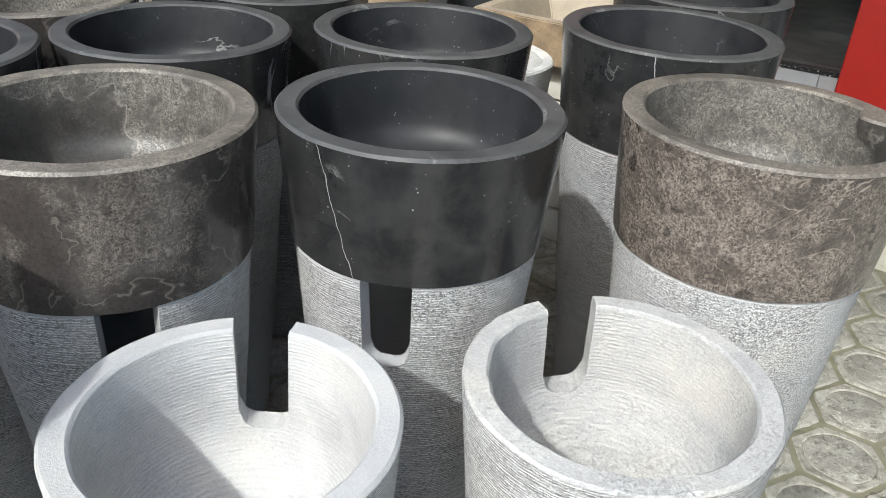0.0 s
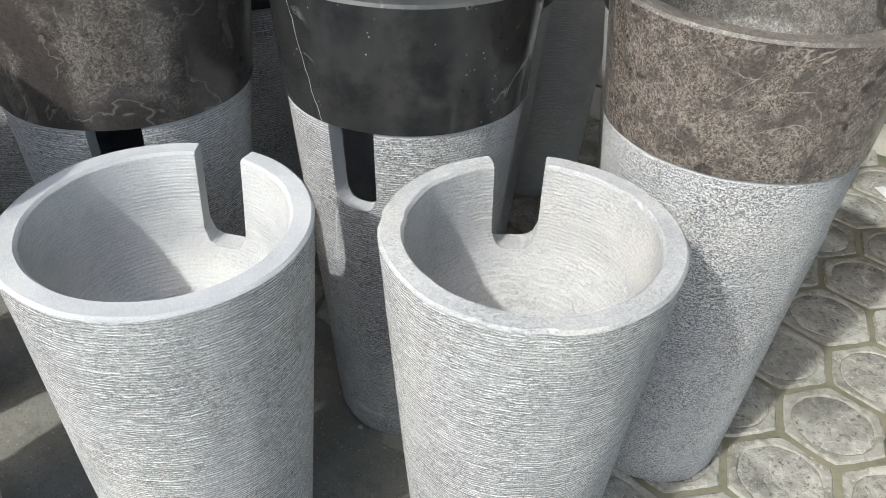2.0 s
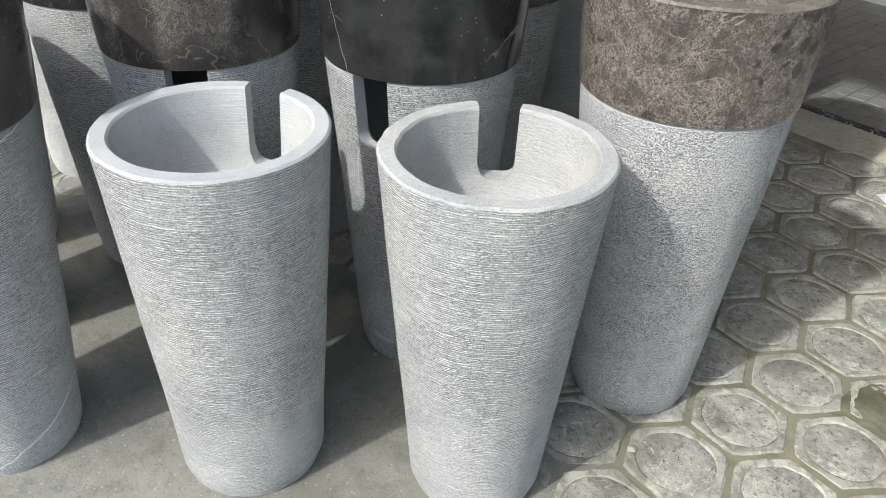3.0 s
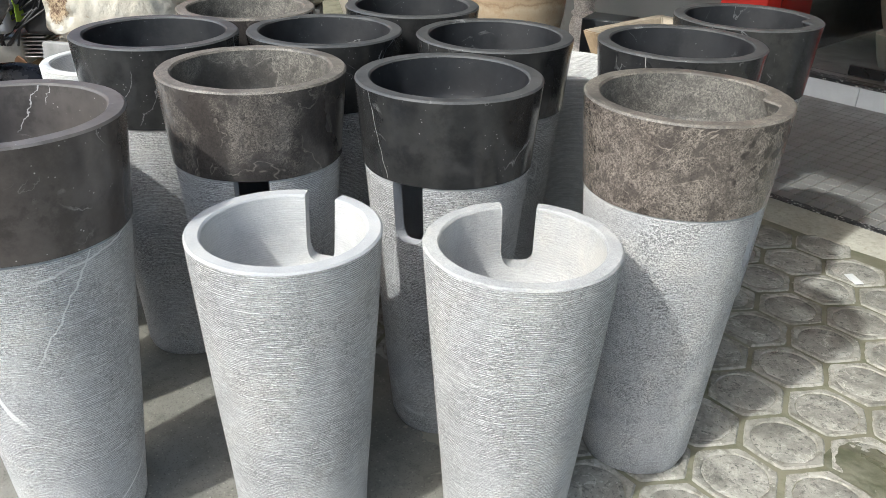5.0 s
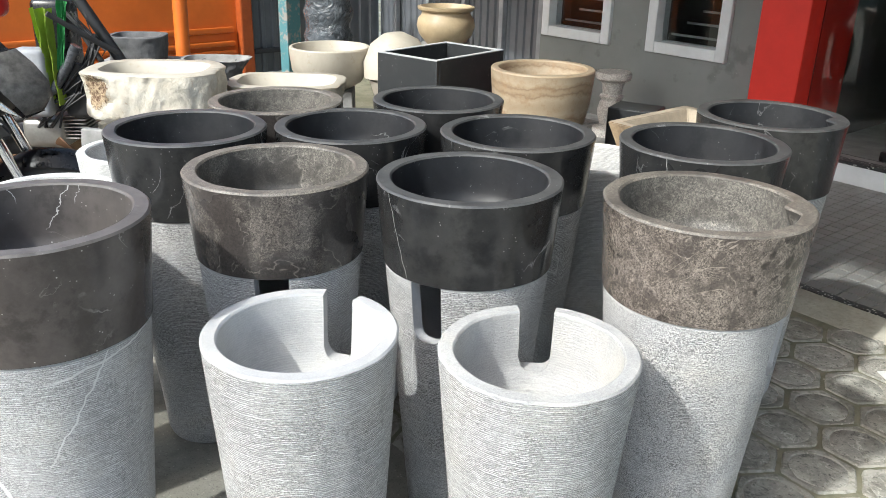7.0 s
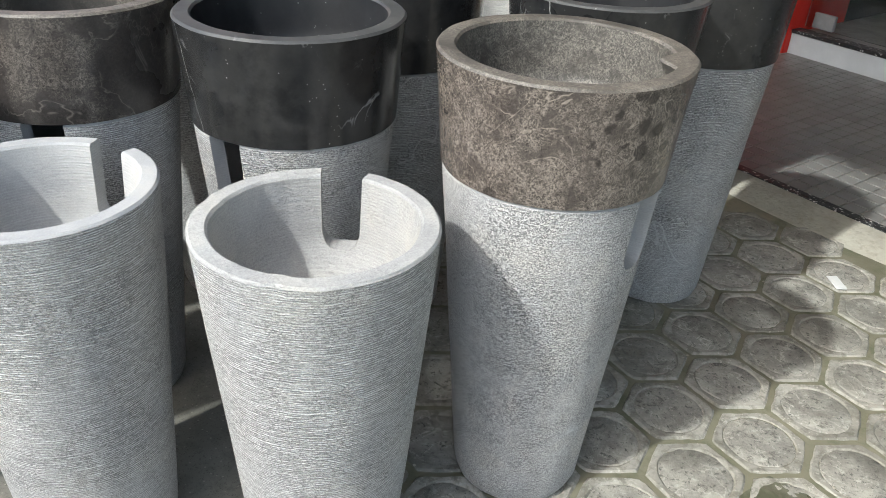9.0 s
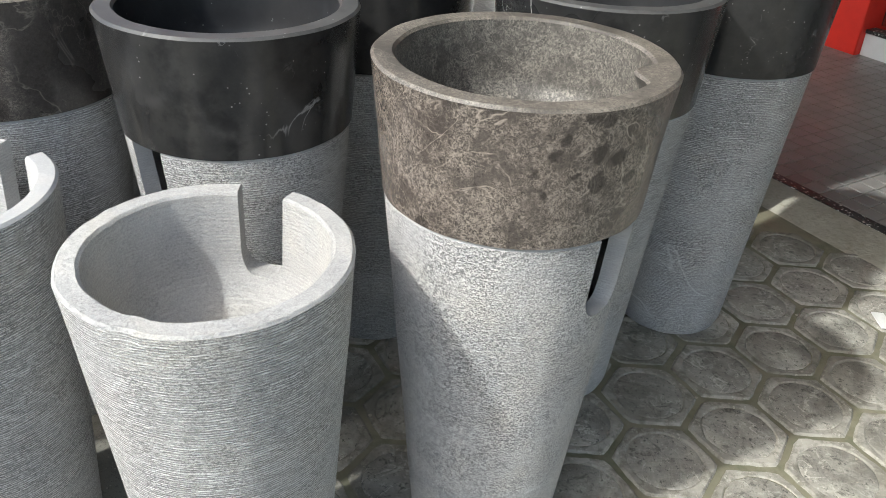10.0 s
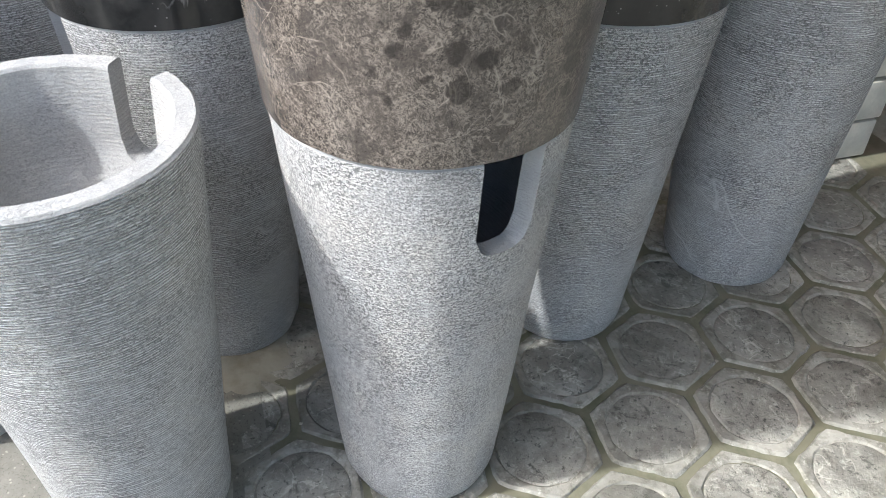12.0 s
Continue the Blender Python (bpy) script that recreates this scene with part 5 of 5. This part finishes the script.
for y in (-0.085, 0.085):
    part("fork_leg", bars(0.031, [(0.0, y, 0.27), (-0.085, y, 0.50)], seg=16), M_MATT, bike, "black lower fork leg")
    part("fork_tube", bars(0.019, [(-0.08, y, 0.49), (-0.24, y, 0.90)], seg=16), M_CHROME, bike, "polished steel fork tube")
part("fork_clamp", boxed((-0.06, -0.12, -0.02), (0.05, 0.12, 0.02), 0.01, pose(-0.225, 0, 0.86, 0, -22, 0)), M_MATT, bike)
plate("side_shroud", [(-0.13, 0.76), (-0.16, 0.795), (-0.36, 0.885), (-0.72, 0.93), (-0.74, 0.87), (-0.44, 0.82), (-0.22, 0.745)], 0.03, -0.16, M_RED, bike, "red upper tank shroud", 6)
plate("side_shroud", [(-0.20, 0.735), (-0.40, 0.755), (-0.75, 0.70), (-0.75, 0.66), (-0.45, 0.685)], 0.028, -0.165, M_RED, bike, "red lower tank shroud", 6)
plate("side_grille", [(-0.20, 0.745), (-0.39, 0.81), (-0.74, 0.86), (-0.74, 0.72), (-0.40, 0.765)], 0.02, -0.155, M_MATT, bike)
plate("engine_cover", [(-0.22, 0.62), (-0.80, 0.60), (-0.85, 0.36), (-0.55, 0.28), (-0.34, 0.34)], 0.06, -0.13, M_BLACK, bike, "black side cover with small white lettering")
for k, (x0, x1, z) in enumerate(((-0.62, -0.46, 0.525), (-0.62, -0.50, 0.495))):
    part("decal_bar", boxed((x0, -0.163, z), (x1, -0.1605, z + 0.016)), M_WHITE, bike)
part("engine", boxed((-0.75, -0.12, 0.28), (-0.32, 0.12, 0.56), 0.04, seg=3), M_ALU, bike)
part("exhaust", bars(0.024, [(-0.32, -0.07, 0.46), (-0.24, -0.09, 0.34), (-0.36, -0.11, 0.24), (-0.9, -0.14, 0.25), (-1.3, -0.16, 0.36)], seg=12), M_MATT, bike)
part("radiator", boxed((-0.30, -0.11, 0.46), (-0.26, 0.11, 0.66), 0.008), M_MATT, bike)
part("tank", boxed((-0.80, -0.14, 0.78), (-0.36, 0.14, 0.98), 0.06, seg=4), M_BLACK, bike)
part("saddle", boxed((-1.50, -0.13, 0.76), (-0.82, 0.13, 0.86), 0.04, seg=3), M_MATT, bike)
part("frame", bars(0.022, [(-0.26, 0, 0.86), (-0.5, 0, 0.62), (-0.95, 0, 0.42), (-1.28, 0, 0.30)], [(-0.8, 0, 0.76), (-1.35, 0, 0.72)]), M_MATT, bike)
for y, b_ in ((-0.115, 6), (0.115, -6)):
    plate("nose_panel", [(-0.34, 0.965), (-0.24, 0.955), (-0.15, 0.89), (-0.07, 0.775), (-0.15, 0.80), (-0.20, 0.785), (-0.26, 0.85)], 0.02, y, M_GREY, bike, "graphite nose panel", b_)
    plate("nose_panel", [(-0.21, 0.775), (-0.08, 0.75), (-0.05, 0.70), (-0.13, 0.665), (-0.20, 0.69)], 0.025, y * 0.9, M_BLACK, bike, "black lower nose panel", b_)
    part("screw", lathe(bmesh.new(), [(0, 0.004), (0.008, 0.003), (0.009, 0), (0, 0)], 12, m=pose(-0.155, y + (-0.016 if y < 0 else 0.016), 0.83, 90 if y < 0 else -90, 0, 0)), M_ALU, bike)
M_SILVER = plain("silver_grey_paint", (0.46, 0.47, 0.49), 0.3, 0.4, vary=0.12)
for y, b_ in ((-0.135, 6), (0.135, -6)):
    plate("accent_panel", [(-0.33, 0.945), (-0.22, 0.875), (-0.185, 0.815), (-0.06, 0.735), (-0.165, 0.755), (-0.235, 0.80), (-0.27, 0.87)], 0.018, y, M_SILVER, bike, "pointed silver-grey nose trim", b_)


plate("lamp_reflector", [(-0.10, 0.90), (-0.02, 0.86), (0.035, 0.80), (0.0, 0.82), (-0.05, 0.855)], 0.012, -0.118, M_CHROME, bike, "bright reflector strip in the headlight", 14)
part("mirror", lathe(bmesh.new(), [(0, 0.012), (0.035, 0.010), (0.045, 0.0), (0.035, -0.012), (0, -0.014)], 20, m=pose(-0.30, -0.20, 0.99, 60, 20, 0)), M_LENS, bike, "round smoky indicator")


def wedge(rows):
    """A shell lofted through cross rows (x, z, half width), creased along the middle."""
    bm = bmesh.new()
    loops = [[bm.verts.new((x - 1.1 * w * abs(k) ** 1.6, w * k, z - 0.25 * w * abs(k) ** 1.5)) for k in (-1, -0.8, -0.55, -0.28, 0, 0.28, 0.55, 0.8, 1)] for x, z, w in rows]
    for p, q in zip(loops, loops[1:]):
        for i in range(8):
            bm.faces.new((p[i], p[i + 1], q[i + 1], q[i]))
    bmesh.ops.solidify(bm, geom=list(bm.faces), thickness=0.012)
    return bm


part("headlight", wedge([(-0.06, 0.945, 0.075), (-0.01, 0.895, 0.105), (0.03, 0.835, 0.105), (0.035, 0.785, 0.085), (0.0, 0.735, 0.045)]), M_LENS, bike, "smoky clear headlight lens")
part("visor", wedge([(-0.27, 1.02, 0.075), (-0.20, 1.035, 0.085), (-0.135, 1.0, 0.085), (-0.095, 0.955, 0.075), (-0.075, 0.93, 0.06)]), M_MATT, bike, "dark pointed visor over the lamp")
part("brow", wedge([(-0.10, 0.955, 0.075), (-0.055, 0.925, 0.095), (-0.045, 0.905, 0.085)]), M_BLACK, bike)
part("nose_core", boxed((-0.30, -0.10, 0.72), (-0.11, 0.10, 0.93), 0.03, pose(0, 0, 0), 3), M_MATT, bike)
part("handlebar", bars(0.012, [(-0.32, -0.36, 0.99), (-0.26, -0.2, 1.0), (-0.24, 0, 0.96), (-0.26, 0.2, 1.0), (-0.32, 0.36, 0.99)]), M_MATT, bike)
for y in (-0.19, 0.19):
    part("indicator", lathe(bmesh.new(), [(0, 0.03), (0.022, 0.022), (0.028, 0), (0.02, -0.025), (0, -0.03)], 16, m=pose(-0.27, y * 0.9, 0.955, 0, 70, 0)), M_LENS, bike)
for k in range(4):
    part("cable", bars(0.006, [(-0.24, -0.03 + 0.02 * k, 0.95), (-0.10 - 0.03 * k, -0.10, 0.84 - 0.04 * k), (-0.2, -0.11, 0.66), (-0.42, -0.06, 0.6)], seg=6), M_MATT, bike)



def boulder(x, y, w, d, h, seed, label, material):
    """A rough split stone standing on the ground."""
    bm = bmesh.new()
    bmesh.ops.create_icosphere(bm, subdivisions=4, radius=1.0)
    for v in bm.verts:
        c = v.co.copy()
        k = 1 + 0.16 * noise.noise(c * 1.7 + Vector((seed, 0, 0))) + 0.09 * noise.noise(c * 5.0 + Vector((0, seed, 0))) + 0.05 * noise.noise(c * 13.0)
        q = [math.copysign(abs(a) ** 0.6, a) for a in c]
        v.co = Vector((q[0] * w * k, q[1] * d * k, max(0.0, (q[2] * 0.5 + 0.47) * h * (0.9 + 0.1 * k))))
    ob = part("stone_block", bm, material, smooth=25)
    ob.matrix_basis = pose(x, y, 0, 0, 0, 40 + 30 * seed)
    return tagged(ob, label, "stone block")


EARTH_STONE = plain("earthy_brown_stone", (0.20, 0.135, 0.075), 0.9, vary=0.55, scale=14.0, bump=1.0, bump_scale=35.0)
boulder(-3.62, 0.98, 0.12, 0.12, 0.62, 1.0, "rough earthy brown stone block behind the scooter", EARTH_STONE)
# two dark blocks added where shadowed clutter darkens the gap behind the scooter
boulder(-3.95, 0.62, 0.24, 0.20, 0.38, 2.3, "dark block added in place of shadowed clutter behind the scooter", DARK_STONE)
boulder(-4.15, 0.98, 0.20, 0.22, 0.45, 3.1, "dark block added in place of shadowed clutter behind the scooter", DARK_STONE)

# the scooter behind, loaded with bags
sc = thing("motorcycle", "old scooter with bare engine, bags and green strap", "motorcycle", pose(-3.32, 0.84, 0, 0, 0, 52))
wheel(sc, 0.55, 0.27, 0.27, 0.045)
wheel(sc, -0.55, 0.27, 0.27, 0.045)
part("engine", boxed((-0.16, -0.10, 0.36), (0.04, 0.10, 0.50), 0.03, seg=3), M_ALU, sc)
for k in range(7):
    part("cooling_fin", boxed((0.03, -0.09, 0.405 + 0.017 * k), (0.13, 0.09, 0.412 + 0.017 * k), 0.002), M_ALU, sc)
part("leg_tube", bars(0.024, [(-0.20, -0.12, 0.58), (-0.08, -0.12, 0.585), (0.03, -0.12, 0.64), (0.10, -0.12, 0.74), (0.15, -0.12, 0.83)], seg=12), M_GREY, sc, "grey curved leg tube")
part("leg_tube", bars(0.016, [(-0.18, -0.10, 0.545), (-0.04, -0.10, 0.56), (0.07, -0.10, 0.65), (0.14, -0.10, 0.75)], seg=12), M_MATT, sc)
part("body", boxed((0.05, -0.10, 0.50), (0.19, 0.10, 0.72), 0.03, seg=3), M_MATT, sc)
part("body", boxed((-0.06, -0.06, 0.70), (0.10, 0.10, 1.02), 0.03, seg=3), M_BLACK, sc)
part("fork", bars(0.025, [(0.55, 0, 0.27), (0.30, 0, 0.74), (0.12, 0, 1.05)]), M_MATT, sc)
part("fork", bars(0.012, [(0.32, -0.09, 0.62), (0.16, -0.09, 0.90)]), M_MATT, sc)
part("exhaust", bars(0.02, [(0.0, -0.10, 0.40), (0.08, -0.12, 0.36), (-0.05, -0.13, 0.33), (-0.6, -0.14, 0.30)]), plain("rusty_exhaust", (0.20, 0.11, 0.06), 0.7, 0.4, vary=0.5), sc, "rusty exhaust pipe")
part("frame", bars(0.02, [(0.20, 0, 0.86), (0.05, 0, 0.55), (-0.3, 0, 0.45), (-0.55, 0, 0.27)]), M_MATT, sc)
part("saddle", boxed((-0.75, -0.12, 0.70), (-0.15, 0.12, 0.78), 0.03, seg=3), M_MATT, sc)
for k in range(7):
    rnd = random.Random(300 + k)
    u = lambda a, d: a + rnd.uniform(-d, d)
    part("cable", bars(0.005, [(u(0.14, 0.05), -0.08, 0.97), (u(0.22, 0.05), -0.10, u(0.84, 0.05)), (u(0.14, 0.06), -0.11, u(0.66, 0.06)), (u(0.02, 0.08), -0.12, u(0.56, 0.05)), (u(-0.04, 0.06), -0.10, 0.46)], seg=6), M_MATT, sc)
part("rear_lamp", boxed((-0.30, -0.14, 0.94), (-0.14, -0.02, 1.06), 0.04, seg=3), M_RED, sc, "red plastic lamp housing")
part("luggage_box", boxed((-0.62, -0.16, 0.80), (-0.32, 0.10, 0.98), 0.03, seg=3), M_LENS, sc, "pale grey wrapped luggage")
part("hand_lever", bars(0.012, [(0.10, -0.25, 0.98), (0.24, -0.15, 0.86), (0.32, -0.10, 0.80)]), M_MATT, sc)


def cloth(name, w, h, folds, material, label, m, seed=0.0):
    bm = bmesh.new()
    nx, nz = 18, 22
    g = [[bm.verts.new((w * (i / nx - 0.5) * (1 - 0.25 * math.sin(3 * j / nz)), 0.018 * math.sin(folds * i / nx * 6.28 + 0.8 * j / nz) + 0.012 * noise.noise((i * 0.4, j * 0.3, seed)), -h * j / nz)) for i in range(nx + 1)] for j in range(nz + 1)]
    for j in range(nz):
        for i in range(nx):
            bm.faces.new((g[j][i], g[j][i + 1], g[j + 1][i + 1], g[j + 1][i]))
    bmesh.ops.solidify(bm, geom=list(bm.faces), thickness=0.004)
    ob = part(name, bm, material, None, smooth=60)
    ob.matrix_basis = m
    return tagged(ob, label, "cloth")


base = sc.matrix_basis
cloth("green_cloth", 0.09, 0.42, 2.2, plain("lime_green_cloth", (0.36, 0.50, 0.06), 0.8, vary=0.35), "crumpled lime green cloth hanging on the scooter", base @ pose(0.03, -0.15, 0.99, 4, 0, 0), 1.0)
cloth("green_strap", 0.042, 0.34, 0.4, plain("green_webbing", (0.05, 0.30, 0.09), 0.7), "flat green webbing strap hanging on the scooter", base @ pose(0.125, -0.15, 1.02, 2, 10, 0), 2.0)
s = thing("bag", "blue and white plastic bag hung on the scooter", "bag", base @ pose(-0.05, -0.12, 0.52))
part("body", boxed((-0.07, -0.05, 0.0), (0.07, 0.05, 0.30), 0.025, seg=3), plain("white_woven_plastic", (0.30, 0.31, 0.33), 0.6), s)
part("stripe", boxed((-0.045, -0.056, 0.02), (-0.01, -0.05, 0.24), 0.002, pose(0, 0, 0, 0, 8, 0)), plain("blue_print", (0.10, 0.16, 0.36), 0.6), s)

# ---- pavers and porch tiles, piece by piece ----
_rest = bmesh.new()
for k, (x, y) in enumerate(paver_places()):
    rnd = random.Random(1000 + k)
    mt = pose(x, y, 0.0015 * rnd.uniform(-1, 1), 0.5 * rnd.uniform(-1, 1), 0.5 * rnd.uniform(-1, 1), TURN_PAVER + 60 * rnd.randrange(6))
    if k < 300:
        ob = new("paver", PAVER_MESHES[k % 5])
        ob.matrix_basis = mt
        ob.parent = pavement
    else:
        q = bmesh.new()
        q.from_mesh(PAVER_MESHES[k % 5])
        bmesh.ops.transform(q, matrix=mt, verts=q.verts)
        tmp = bpy.data.meshes.new("t")
        q.to_mesh(tmp)
        q.free()
        _rest.from_mesh(tmp)
        bpy.data.meshes.remove(tmp)
ob = part("outer_pavers", _rest, [PAVER_RIM, PAVER_DISC], pavement, smooth=35)
tagged(ob, "hexagonal pavers farther off", kind="stuff")

TS = 0.070
bm = boxed((0.002, 0.002, -0.02), (TS - 0.002, TS - 0.002, 0.0), 0.0015)
_t = part("tile", bm, TILE, None)
TILE_MESH = _t.data
bpy.data.objects.remove(_t)
_rest = bmesh.new()
cells = []
ny = int((STEP_Y - CURB_Y - 0.05) / TS)
for i in range(int(5.6 / TS)):
    for j in range(ny + 1):
        cells.append((-3.3 + i * TS, CURB_Y + 0.047 + j * TS))
cells.sort(key=lambda c: abs(c[0] + 0.5) + 0.6 * abs(c[1] - CURB_Y))
for k, (x, y) in enumerate(cells):
    if k < 300:
        ob = new("tile", TILE_MESH)
        ob.matrix_basis = pose(x, y, 0.0285)
        ob.parent = porch
    else:
        box(_rest, (x + 0.002, y + 0.002, 0.01), (x + TS - 0.002, y + TS - 0.002, 0.0285))
ob = part("outer_tiles", _rest, TILE, porch, smooth=0)
tagged(ob, "porch tiles farther off", kind="stuff")
